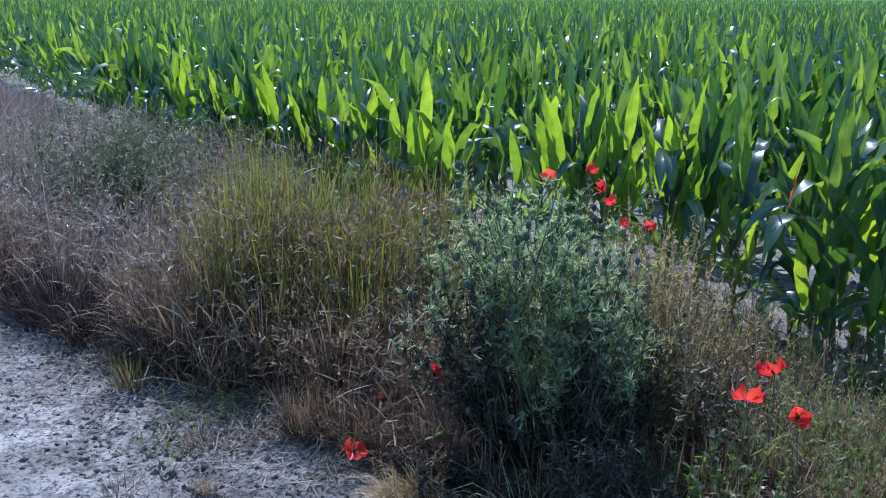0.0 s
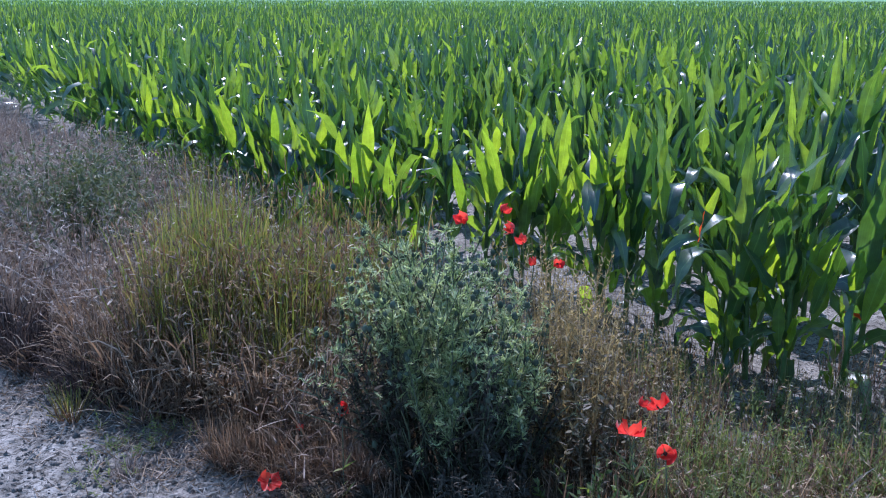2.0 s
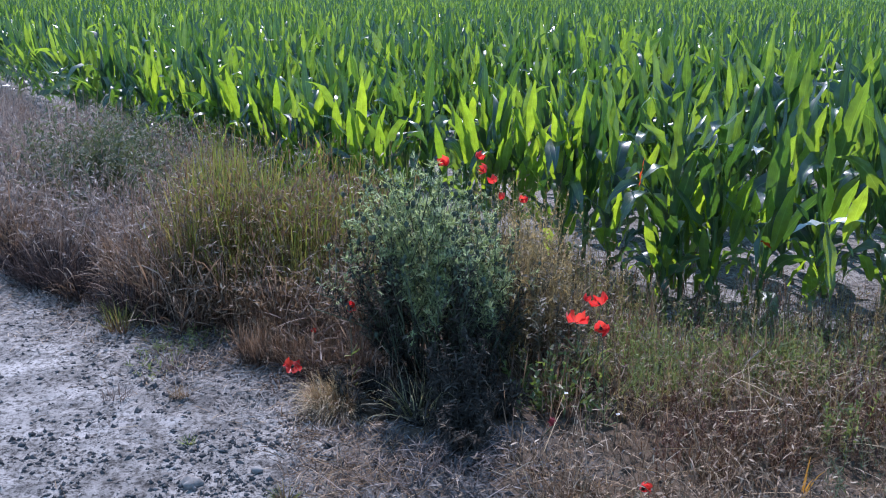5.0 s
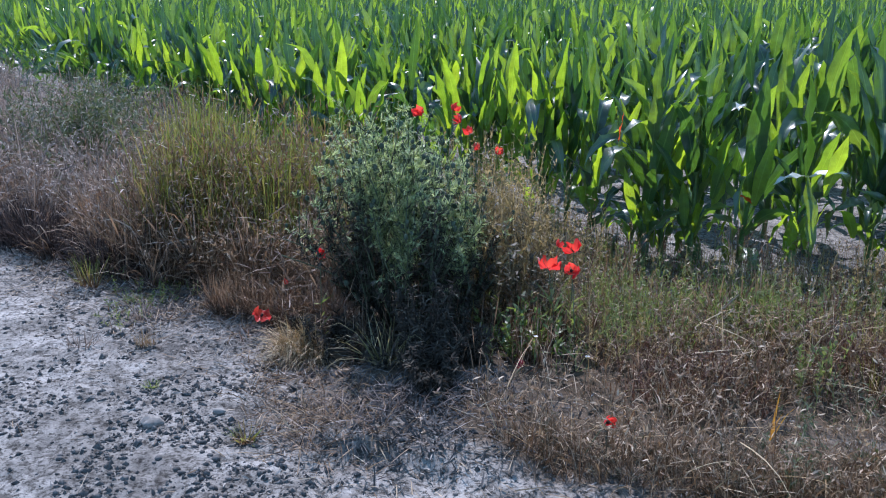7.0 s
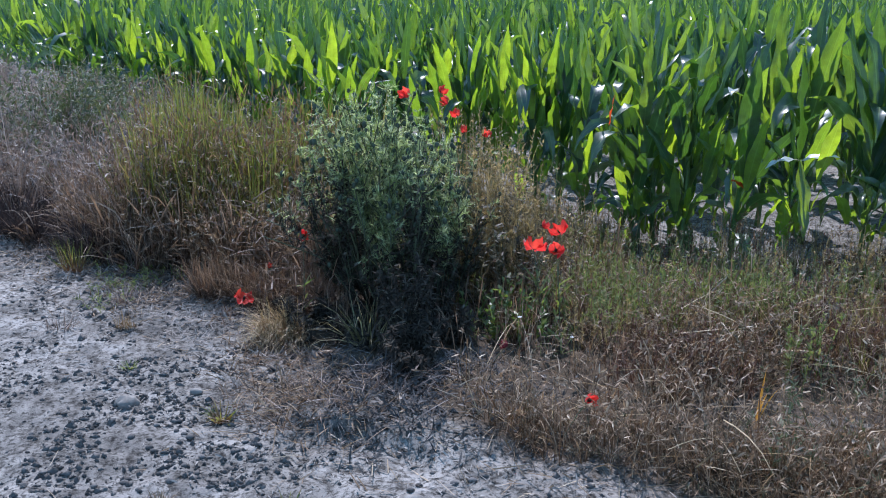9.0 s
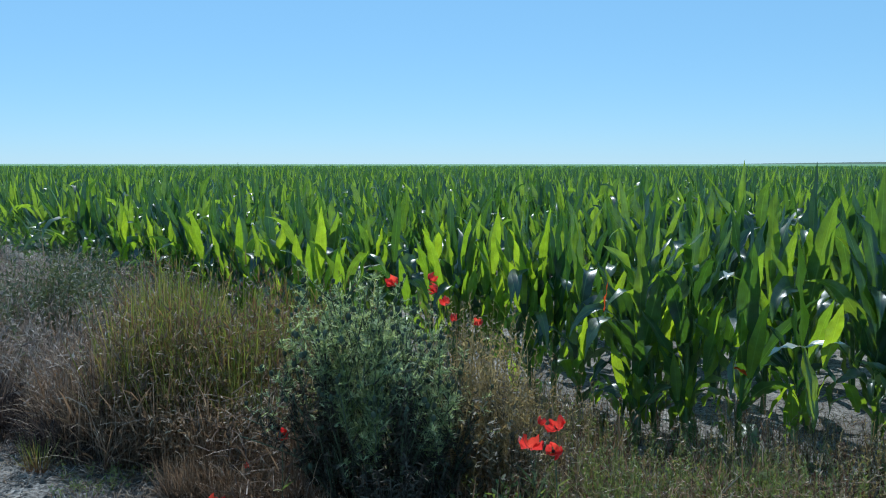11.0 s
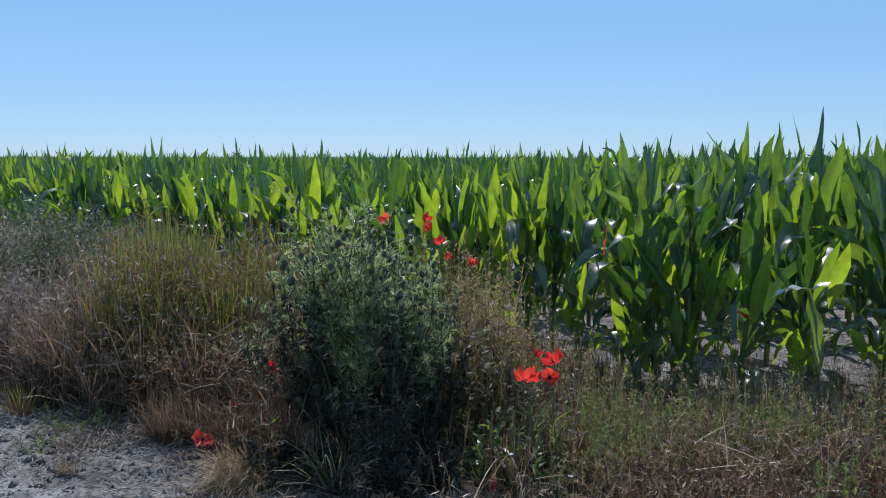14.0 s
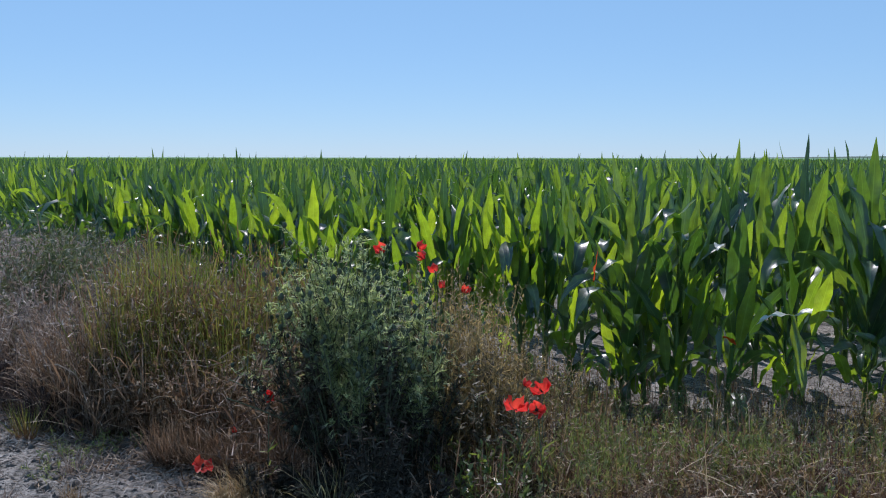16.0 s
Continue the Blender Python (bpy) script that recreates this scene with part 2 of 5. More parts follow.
def soil():
    mat, nt, bsdf, out = nodes_of("chalky_soil")
    broad, fine, grit, mottle = noise_fac(nt, 3.2, 6.0), noise_fac(nt, 26.0, 6.0, 0.7), noise_fac(nt, 160.0, 3.0), noise_fac(nt, 7.0, 9.0, 0.72)
    pale = ramp(nt, broad, [(0.30, (0.185, 0.17, 0.157)), (0.46, (0.305, 0.288, 0.267)), (0.62, (0.47, 0.447, 0.42))])
    pale = mix(nt, ramp(nt, mottle, [(0.42, (0.5,) * 3), (0.50, (0.0,) * 3)]), pale, (0.11, 0.104, 0.098))
    crumbs = ramp(nt, fine, [(0.36, (0.30, 0.29, 0.28)), (0.50, (0.95, 0.95, 0.95)), (0.7, (1.1, 1.1, 1.1))])
    wide = ramp(nt, noise_fac(nt, 0.45, 4.0), [(0.35, (0.68, 0.66, 0.64)), (0.65, (1.05, 1.03, 1.0))])
    pale = mix(nt, 1.0, pale, wide, "MULTIPLY")
    gr = ramp(nt, grit, [(0.3, (0.8, 0.8, 0.8)), (0.7, (1.1, 1.1, 1.1))])
    pepper = ramp(nt, noise_fac(nt, 62.0, 5.0, 0.75), [(0.41, (0.28, 0.275, 0.27)), (0.50, (1.0, 1.0, 1.0))])
    pale = mix(nt, 1.0, pale, pepper, "MULTIPLY")
    col = mix(nt, 1.0, mix(nt, 1.0, pale, crumbs, "MULTIPLY"), gr, "MULTIPLY")
    # one mask darkens the soil for verge humus and for the thistle's painted shadow
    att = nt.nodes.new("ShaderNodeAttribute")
    att.attribute_name = "humus_shade"
    rot_shade = ramp(nt, fine, [(0.35, (0.034, 0.025, 0.017)), (0.65, (0.115, 0.082, 0.052))])
    col = mix(nt, att.outputs["Fac"], col, rot_shade)
    nt.links.new(col, bsdf.inputs["Base Color"])
    bsdf.inputs["Roughness"].default_value = 0.92
    bsdf.inputs["Specular IOR Level"].default_value = 0.2
    b1 = add(nt, "ShaderNodeBump", Strength=0.7, Distance=0.012)
    b2 = add(nt, "ShaderNodeBump", Strength=0.6, Distance=0.003)
    nt.links.new(fine, b1.inputs["Height"])
    nt.links.new(grit, b2.inputs["Height"])
    nt.links.new(b1.outputs["Normal"], b2.inputs["Normal"])
    nt.links.new(b2.outputs["Normal"], bsdf.inputs["Normal"])
    return mat


def earthy(name, dark, light, scale=40.0):
    mat, nt, bsdf, out = nodes_of(name)
    c = ramp(nt, noise_fac(nt, scale), [(0.3, dark), (0.7, light)])
    r = ramp(nt, chance(nt), [(0, (0.65,) * 3), (1, (1.3,) * 3)])
    nt.links.new(mix(nt, 1.0, c, r, "MULTIPLY"), bsdf.inputs["Base Color"])
    bsdf.inputs["Roughness"].default_value = 0.9
    b = add(nt, "ShaderNodeBump", Strength=0.5, Distance=0.004)
    nt.links.new(noise_fac(nt, 90.0), b.inputs["Height"])
    nt.links.new(b.outputs["Normal"], bsdf.inputs["Normal"])
    return mat


CANOPY = earthy("crop_canopy", (0.045, 0.125, 0.05), (0.15, 0.27, 0.12), 2.5)
RIDGE = earthy("far_woods", (0.06, 0.11, 0.07), (0.12, 0.19, 0.11), 0.02)
SOIL = soil()
LITTER = earthy("dead_leaf", (0.12, 0.105, 0.092), (0.38, 0.34, 0.30))
CLOD = earthy("soil_crumb", (0.05, 0.046, 0.043), (0.17, 0.155, 0.143))
ROTTEN_SHADE = earthy("rotting_shade_litter", (0.04, 0.036, 0.034), (0.14, 0.128, 0.118))
STONE = earthy("soil_clod", (0.13, 0.115, 0.10), (0.29, 0.265, 0.235))


# ---- mesh helpers ----
def quad_mesh(name, verts, faces, mat, uvs=None, smooth=True):
    """A mesh of quads from numpy arrays; uvs go by vertex."""
    me = bpy.data.meshes.new(name)
    verts, faces = np.asarray(verts, np.float32), np.asarray(faces, np.int32)
    me.vertices.add(len(verts))
    me.vertices.foreach_set("co", verts.ravel())
    me.loops.add(faces.size)
    me.loops.foreach_set("vertex_index", faces.ravel())
    me.polygons.add(len(faces))
    me.polygons.foreach_set("loop_start", np.arange(0, faces.size, 4, dtype=np.int32))
    me.polygons.foreach_set("use_smooth", np.full(len(faces), smooth))
    if uvs is not None:
        layer = me.uv_layers.new(name="UVMap")
        layer.data.foreach_set("uv", np.asarray(uvs, np.float32)[faces.ravel()].ravel())
    me.update(calc_edges=True)
    me.materials.append(mat)
    return me


def unit(v):
    return v / np.maximum(np.linalg.norm(v, axis=-1, keepdims=True), 1e-9)


def headings(az, tilt):
    """Unit vectors: az round the vertical, tilt away from it, in radians."""
    return np.stack([np.cos(az) * np.sin(tilt), np.sin(az) * np.sin(tilt), np.cos(tilt)], -1)


def strips(root, way, length, width, bend, segs, profile, fold=0.0, wave=0.0, roll=None, cols=2, twist=0.0):
    """Blades as strips of quads. Returns verts, faces, uvs."""
    n = len(root)
    p, d = np.array(root, float), unit(np.array(way, float))
    length, width, bend = (np.broadcast_to(np.asarray(a, float), (n,)) for a in (length, width, bend))
    side = unit(np.cross(d, (0, 0, 1.0)) + rng.normal(0, 1e-3, (n, 3)))
    roll = rng.uniform(-0.9, 0.9, n) if roll is None else np.broadcast_to(np.asarray(roll, float), (n,))
    nor = np.cross(side, d)
    side = side * np.cos(roll)[:, None] + nor * np.sin(roll)[:, None]
    phase = rng.uniform(0, 6.28, n)
    rows = []
    for k in range(segs + 1):
        s = unit(side - d * np.sum(side * d, -1, keepdims=True))
        up = np.cross(s, d)
        w = (width * profile[k])[:, None] * 0.5
        line = []
        for c in range(cols):
            a = -1 + 2 * c / (cols - 1)
            off = s * a * w + up * (abs(a) * fold * w)
            if wave:
                off = off + up * (a * wave * width * np.sin(phase + k * 1.7 + a))[:, None] * profile[k]
            line.append(p + off)
        rows.append(np.stack(line, 1))
        p = p + d * (length / segs)[:, None]
        d = unit(d + np.array((0, 0, -1.0)) * (bend * (0.25 + 1.5 * (k / segs) ** 1.5) / segs)[:, None])
        turn = np.broadcast_to(np.asarray(twist, float), (n,))[:, None] / segs
        side = side * np.cos(turn) + np.cross(d, side) * np.sin(turn)
    v = np.stack(rows, 1)                                  # n, segs+1, cols, 3
    per = (segs + 1) * cols
    quad = np.array([[k * cols + c, k * cols + c + 1, (k + 1) * cols + c + 1, (k + 1) * cols + c] for k in range(segs) for c in range(cols - 1)])
    faces = (quad[None] + (np.arange(n) * per)[:, None, None]).reshape(-1, 4)
    uv = np.array([[c / (cols - 1), k / segs] for k in range(segs + 1) for c in range(cols)])
    return v.reshape(-1, 3), faces, np.tile(uv, (n, 1))


def tubes(points, radii, sides=5):
    """Tubes along n paths: points n, k, 3; radii n, k."""
    pts, radii = np.asarray(points, float), np.asarray(radii, float)
    n, k = pts.shape[:2]
    d = unit(np.gradient(pts, axis=1))
    a = unit(np.cross(d, np.array((0.31, 0.95, 0.05))))
    b = np.cross(d, a)
    ang = np.arange(sides) * 2 * math.pi / sides
    v = pts[:, :, None] + radii[:, :, None, None] * (a[:, :, None] * np.cos(ang)[:, None] + b[:, :, None] * np.sin(ang)[:, None])
    quad = np.array([[i * sides + j, i * sides + (j + 1) % sides, (i + 1) * sides + (j + 1) % sides, (i + 1) * sides + j] for i in range(k - 1) for j in range(sides)])
    faces = (quad[None] + (np.arange(n) * k * sides)[:, None, None]).reshape(-1, 4)
    uv = np.array([[j / sides, i / (k - 1)] for i in range(k) for j in range(sides)])
    return v.reshape(-1, 3), faces, np.tile(uv, (n, 1))


def joined(*pieces):
    vs, fs, us, at = [], [], [], 0
    for v, f, u in pieces:
        vs.append(v), fs.append(f + at), us.append(u)
        at += len(v)
    return np.concatenate(vs), np.concatenate(fs), np.concatenate(us)


def part(name, geo, material, parent=None, label="", smooth=True):
    """Links one mesh, as a thing or under a thing."""
    ob = new(name, quad_mesh(name, geo[0], geo[1], material, geo[2], smooth))
    if parent:
        ob.parent = parent
    return tagged(ob, label)


GRID_NOISE = rng.random((256, 256))


def field_noise(x, y, scale):
    """Smooth value noise between 0 and 1."""
    u, v = np.asarray(x, float) * scale + 91.7, np.asarray(y, float) * scale + 43.1
    i, j = np.floor(u).astype(int), np.floor(v).astype(int)
    f, g = u - i, v - j
    f, g = f * f * (3 - 2 * f), g * g * (3 - 2 * g)
    t = lambda a, b: GRID_NOISE[a % 256, b % 256]
    return (t(i, j) * (1 - f) + t(i + 1, j) * f) * (1 - g) + (t(i, j + 1) * (1 - f) + t(i + 1, j + 1) * f) * g


# ---- plan: the line where the bare track ends and the line where the maize begins ----
def track_edge(x):
    return np.interp(x, [-40, -6, -4.3, -1.86, -1.06, -0.40, 0.15, 0.60, 1.07, 2.1, 4.0, 30], [46, 8.6, 6.4, 3.6, 3.09, 2.68, 1.95, 1.60, 1.34, 0.7, -0.9, -24])


def maize_edge(x):
    return np.interp(x, [-60, -5.0, -2.8, -0.75, 0.0, 0.5, 1.0, 1.25, 1.45, 2.3, 5.0, 40], [72, 9.7, 7.3, 4.95, 4.5, 4.3, 4.0, 3.72, 3.42, 3.38, 3.2, 2.0])


def ground_z(x, y):
    x, y = np.asarray(x, float), np.asarray(y, float)
    near = np.exp(-((x / 9) ** 2 + (y / 12) ** 2))
    verge = np.clip((y - track_edge(x)) / 0.6, 0, 1) * np.clip((maize_edge(x) - y) / 0.5, 0, 1)
    z = 0.03 * (field_noise(x, y, 0.9) - 0.5) + 0.016 * (field_noise(x, y, 4.0) - 0.5) + 0.025 * verge
    bank = np.exp(-((x - 0.44) / 0.30) ** 4 - ((y - 1.75) / 0.38) ** 4)
    z = z + 0.06 * np.clip((y - (1.64 - 0.5 * x) - 0.1 * (field_noise(x, y, 6.0) - 0.5)) / 0.05, 0, 1) * bank + 0.035 * bank * (field_noise(x, y, 13.0) - 0.5)
    rough = field_noise(x, y, 2.1)
    z = z + (0.010 + 0.014 * (rough > 0.5) * (rough - 0.5) * 2) * (field_noise(x, y, 17.0) - 0.5) + 0.006 * (field_noise(x, y, 38.0) - 0.5)
    return z * near


def on_ground(x, y, sink=0.006):
    return np.stack([x, y, ground_z(x, y) - sink], -1)


# ---- ground: one sheet to the horizon ----
def stretch(a, b, step, out_lo, out_hi, grow=1.28):
    core = list(np.arange(a, b + step / 2, step))
    lo, s = [a], step
    while lo[-1] > out_lo:
        s *= grow
        lo.append(lo[-1] - s)
    hi, s = [core[-1]], step
    while hi[-1] < out_hi:
        s *= grow
        hi.append(hi[-1] + s)
    return np.array(lo[:0:-1] + core + hi[1:])


gx, gy = stretch(-2.2, 2.6, 0.018, -3500, 3500), stretch(0.7, 4.2, 0.018, -600, 3500)
mx, my = np.meshgrid(gx, gy)
gv = np.stack([mx, my, ground_z(mx, my)], -1).reshape(-1, 3)
w = len(gx)
ii, jj = np.meshgrid(np.arange(w - 1), np.arange(len(gy) - 1))
q = (jj * w + ii).ravel()
humus_shade = np.clip((my - track_edge(mx) + 0.06 + 0.35 * (field_noise(mx, my, 3.1) - 0.5)) / 0.22, 0, 1) * np.clip((maize_edge(mx) - my - np.interp(mx, [0.1, 0.7], [-0.3, 0.7])) / 0.35, 0.0, 1)
# two more dark patches paint the thistle's shadow, on the bank and beneath it
humus_shade = np.maximum(humus_shade, np.exp(-((mx - 0.42) / 0.34) ** 2 - ((my - 1.82) / 0.30) ** 2) * np.clip(3 * field_noise(mx, my, 9.0) - 0.4, 0, 1))
humus_shade = np.maximum(humus_shade, 1.3 * np.exp(-((mx - 0.3) / 0.36) ** 4 - ((my - 2.3) / 0.32) ** 4))
humus_shade = humus_shade * (0.75 + 0.25 * np.clip(field_noise(mx, my, 6.0) * 2, 0, 1))
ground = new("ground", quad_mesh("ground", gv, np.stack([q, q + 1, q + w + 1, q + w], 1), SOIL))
ground.data.attributes.new("humus_shade", "FLOAT", "POINT").data.foreach_set("value", humus_shade.astype(np.float32).ravel())
tagged(ground, "pale dry chalky soil of a farm track and field", "ground", kind="structure")


# ---- maize ----
LEAF_SHAPE = {9: [0.34, 0.62, 0.86, 0.98, 1.0, 0.96, 0.84, 0.62, 0.34, 0.03], 5: [0.4, 0.85, 1.0, 0.9, 0.58, 0.04], 3: [0.5, 1.0, 0.8, 0.06], 2: [0.6, 1.0, 0.06]}


def maize_leaves(r, segs, cols, height=1.13, count=(13, 17), wide=1.0):
    """One plant's leaves about its own foot: a list of strips."""
    n = int(r.integers(*count))
    turn = r.uniform(0, 6.28)
    made = []
    for i in range(n):
        f = i / (n - 1)
        az = turn + math.pi * i + r.normal(0, 0.55)
        base = height * (0.05 + 0.50 * f ** 1.1 + abs(r.normal(0, 0.02)))
        reach = height * np.interp(f, [0, 0.2, 0.6, 1.0], [0.24, 0.38, 0.50, 0.43]) * r.uniform(0.75, 1.1)
        tilt = np.interp(f, [0, 0.4, 0.75, 1.0], [0.66, 0.42, 0.30, 0.11]) * r.uniform(0.55, 1.4)
        bend = np.interp(f, [0, 0.4, 0.8, 1.0], [2.6, 2.4, 2.1, 0.8]) * r.choice([0.08, 0.2, 0.5, 1.2, 3.0, 5.0] if segs == 9 else [0.1, 0.4, 1.2, 2.2, 3.0, 4.5])
        if segs < 9 and f < 0.9:
            tilt *= r.choice([0.9, 1.3, 1.9])
        width = np.interp(f, [0, 0.3, 0.7, 1.0], [0.046, 0.066, 0.076, 0.050]) * r.uniform(0.7, 1.35) * wide
        way = headings(np.array([az]), np.array([tilt]))
        root = np.array([[math.cos(az) * 0.008, math.sin(az) * 0.008, base]])
        made.append(strips(root, way, reach, width, bend, segs, LEAF_SHAPE[segs], fold=r.uniform(0.05, 0.45),
                           wave={9: 0.30, 5: 0.2}.get(segs, 0.0), roll=r.normal(0, 0.7), cols=cols, twist=r.normal(0, 1.3)))
    return made


def maize_stalk(height):
    z = np.array([-0.02, 0.08, 0.2, 0.34, 0.48, 0.62]) * height
    pts = np.stack([np.zeros(6), np.zeros(6), z], -1)[None]
    return tubes(pts, np.array([[0.014, 0.013, 0.012, 0.011, 0.009, 0.004]]), 6)


def maize_plant(seed, height=1.13):
    r = np.random.default_rng(seed)
    plant = new("maize_plant")
    tagged(plant, "tall green leafy maize plant growing at the field edge", "maize", "maize plants at the field edge")
    part("stalk", maize_stalk(height), STALK, plant)
    for geo in maize_leaves(r, 9, 5, height):
        part("leaf", geo, MAIZE, plant)
    return plant


ROW, STEP = 0.74, 0.182
ALONG, ACROSS = np.array((-0.62, 0.785)), np.array((0.785, 0.62))      # the rows run beside the field's slanting edge
spots = []
for k in range(0, 300):
    d = np.arange(-150, 215, STEP)
    d = d + rng.normal(0, 0.03, len(d)) + rng.uniform(0, STEP)
    c = 2.66 + ROW * k + rng.normal(0, 0.035, len(d))
    xs, ys = ALONG[0] * d + ACROSS[0] * c, ALONG[1] * d + ACROSS[1] * c
    ok = (ys > maize_edge(xs) - 0.12) & (ys < 165) & (np.abs(xs - 0.4) < 0.55 * (ys + 1) + 2.2) & (rng.random(len(xs)) > np.where((ys < maize_edge(xs) + 0.7) & (xs > 0.6), 0.12, 0.05))
    spots.append(np.stack([xs[ok], ys[ok]], -1))
spots = np.concatenate(spots)
away = np.hypot(spots[:, 0] - 0.5, spots[:, 1] + 0.6)
order = np.argsort(away)
spots, away = spots[order], away[order]
NEAR = 290
KINDS = [maize_plant(100 + i) for i in range(12)]
# plants whose places stand out at the field's front
fixed = [(2.28, 3.78, 1.1, 0.4), (1.68, 3.58, 0.97, 2.0), (1.40, 3.45, 0.98, 3.6), (0.97, 4.1, 1.0, 0.2), (1.84, 3.36, 1.0, 3.0), (1.2, 3.88, 0.98, 5.0), (2.55, 3.6, 1.14, 4.0), (2.06, 3.24, 0.62, 1.0)]
free = np.min(np.hypot(spots[:, None, 0] - np.array(fixed)[None, :, 0], spots[:, None, 1] - np.array(fixed)[None, :, 1]), 1) > 0.12
spots, away = spots[free], away[free]
stand = fixed + [(x, y, rng.uniform(0.88, 1.02) * np.interp(x, [0.5, 2.2], [0.98, 1.10]), rng.uniform(0, 6.28)) for x, y in spots[:NEAR]]
plants = []
for i, (x, y, s, a) in enumerate(stand):
    kind = i % 12
    m = pose(x, y, float(ground_z(x, y)) - 0.01, rng.normal(0, 2.5), rng.normal(0, 2.5), math.degrees(a)) @ Matrix.Scale(s, 4)
    if i < 12:
        KINDS[kind].matrix_basis = m
        plants.append(KINDS[kind])
    else:
        plants.append(copy_thing(KINDS[kind], Matrix(m) @ Matrix.Diagonal((*(1 / c for c in KINDS[kind].scale), 1))))


def odd_leaf(plant, root, way, reach, width, bend, mat, label, roll=0.0, twist=0.4):
    """One leaf more, unlike the rest, given in the world's own axes."""
    geo = strips(np.array([root]), np.array([way], float), reach, width, bend, 9, LEAF_SHAPE[9], fold=0.2, wave=0.15, roll=roll, cols=5, twist=twist)
    ob = part("leaf", geo, mat, plant, label)
    ob.matrix_parent_inverse = plant.matrix_basis.inverted()


# leaves that have turned orange-red, bent ones painted pale for glare, and one broad upright leaf, on plants of the
# front rows
odd_leaf(plants[2], (1.255, 3.42, 0.60), (0.10, -0.05, 1), 0.15, 0.034, 0.3, MAIZE_RED, "orange-red withered leaf")
odd_leaf(plants[4], (1.86, 3.3, 0.34), (-0.5, -0.3, 0.5), 0.12, 0.03, 1.5, MAIZE_RED, "orange withered leaf")
odd_leaf(plants[7], (2.05, 3.17, 0.50), (-0.75, -0.35, 0.1), 0.2, 0.05, 1.2, MAIZE_GLARE, "bent leaf painted pale for its glare", 0.2)
odd_leaf(plants[7], (2.05, 3.16, 0.50), (0.7, -0.4, 0.35), 0.16, 0.045, 1.0, MAIZE_GLARE, "bent leaf painted pale for its glare", -0.2)
odd_leaf(plants[7], (2.05, 3.18, 0.45), (-0.075, 0.01, 1), 0.56, 0.105, 0.03, MAIZE_BACKLIT, "broad upright leaf", 0.0, 0.1)
odd_leaf(plants[7], (2.05, 3.19, 0.50), (0.05, -0.30, -0.6), 0.36, 0.07, 2.0, MAIZE_BACKLIT, "broad hanging leaf", 0.5, 0.5)
odd_leaf(plants[4], (1.82, 3.33, 0.30), (-0.75, -0.2, 0.3), 0.22, 0.06, 2.5, MAIZE_BACKLIT, "bright drooping lower leaf", 0.2, 0.2)
odd_leaf(plants[0], (2.27, 3.74, 0.70), (-0.22, 0.0, 1), 0.56, 0.06, 0.05, MAIZE, "tall pointed leaf", 0.5, 0.2)
odd_leaf(plants[0], (2.29, 3.78, 0.70), (0.03, 0.02, 1), 0.57, 0.055, 0.03, MAIZE, "tall pointed leaf", 0.3, 0.2)
odd_leaf(plants[3], (0.985, 4.05, 0.20), (0.14, -0.05, 1), 0.44, 0.10, 0.1, MAIZE_BACKLIT, "broad slanting leaf", 0.1, 0.1)
odd_leaf(plants[2], (1.43, 3.34, 0.72), (0.72, -0.05, 0.8), 0.36, 0.085, 0.2, MAIZE_BACKLIT, "broad slanting leaf", 0.2, 0.2)
odd_leaf(plants[2], (1.12, 3.72, 0.62), (-0.05, 0.0, 1), 0.45, 0.09, 0.05, MAIZE_BACKLIT, "broad upright leaf", 0.1, 0.15)
odd_leaf(plants[4], (1.9, 3.75, 0.72), (-0.2, -0.5, 0.3), 0.13, 0.05, 2.5, MAIZE_GLARE, "bent leaf painted pale for its glare", 0.3)
odd_leaf(plants[3], (1.16, 4.4, 0.38), (0.1, -0.5, 0.25), 0.14, 0.05, 2.5, MAIZE_GLARE, "bent leaf painted pale for its glare", 0.3)


# upright leaves on the outer side of the front plants, coloured brighter for the sun coming through
side = np.random.default_rng(77)
for plant in plants:
    px, py, pz = plant.matrix_basis.translation
    if py > float(maize_edge(px)) + (0.4 if px > 1.3 else 0.9) or not -2.4 < px < 2.6:
        continue
    for k in range(9 if 0.3 < px < 1.2 else 5):
        az = side.normal(-1.57, 0.9)
        out = side.uniform(0.03, 0.14) if px > 1.3 else side.uniform(0.04, 0.22)
        foot = (px + out * math.cos(az), py + out * math.sin(az), pz + (side.uniform(0.06, 0.45) if px > 1.2 else side.uniform(0.10, 0.66)))
        low = foot[2] - pz < 0.24
        odd_leaf(plant, foot, (0.3 * math.cos(az), 0.25 * math.sin(az), 0.8 if low else 1), side.uniform(0.14, 0.26) if low else side.uniform(0.22, 0.42), side.uniform(0.03, 0.06) if low else side.uniform(0.045, 0.075),
                 side.choice([0.1, 2.5, 4.5] if low else [0.1, 0.4, 1.5]), MAIZE_BACKLIT, "", side.normal(0, 0.5), side.normal(0, 0.7))


def templates(segs, cols, kinds, count=(11, 14), wide=1.0):
    made = []
    for i in range(kinds):
        r = np.random.default_rng(500 + i)
        made.append(joined(*maize_leaves(r, segs, cols, count=count, wide=wide)))
    return made


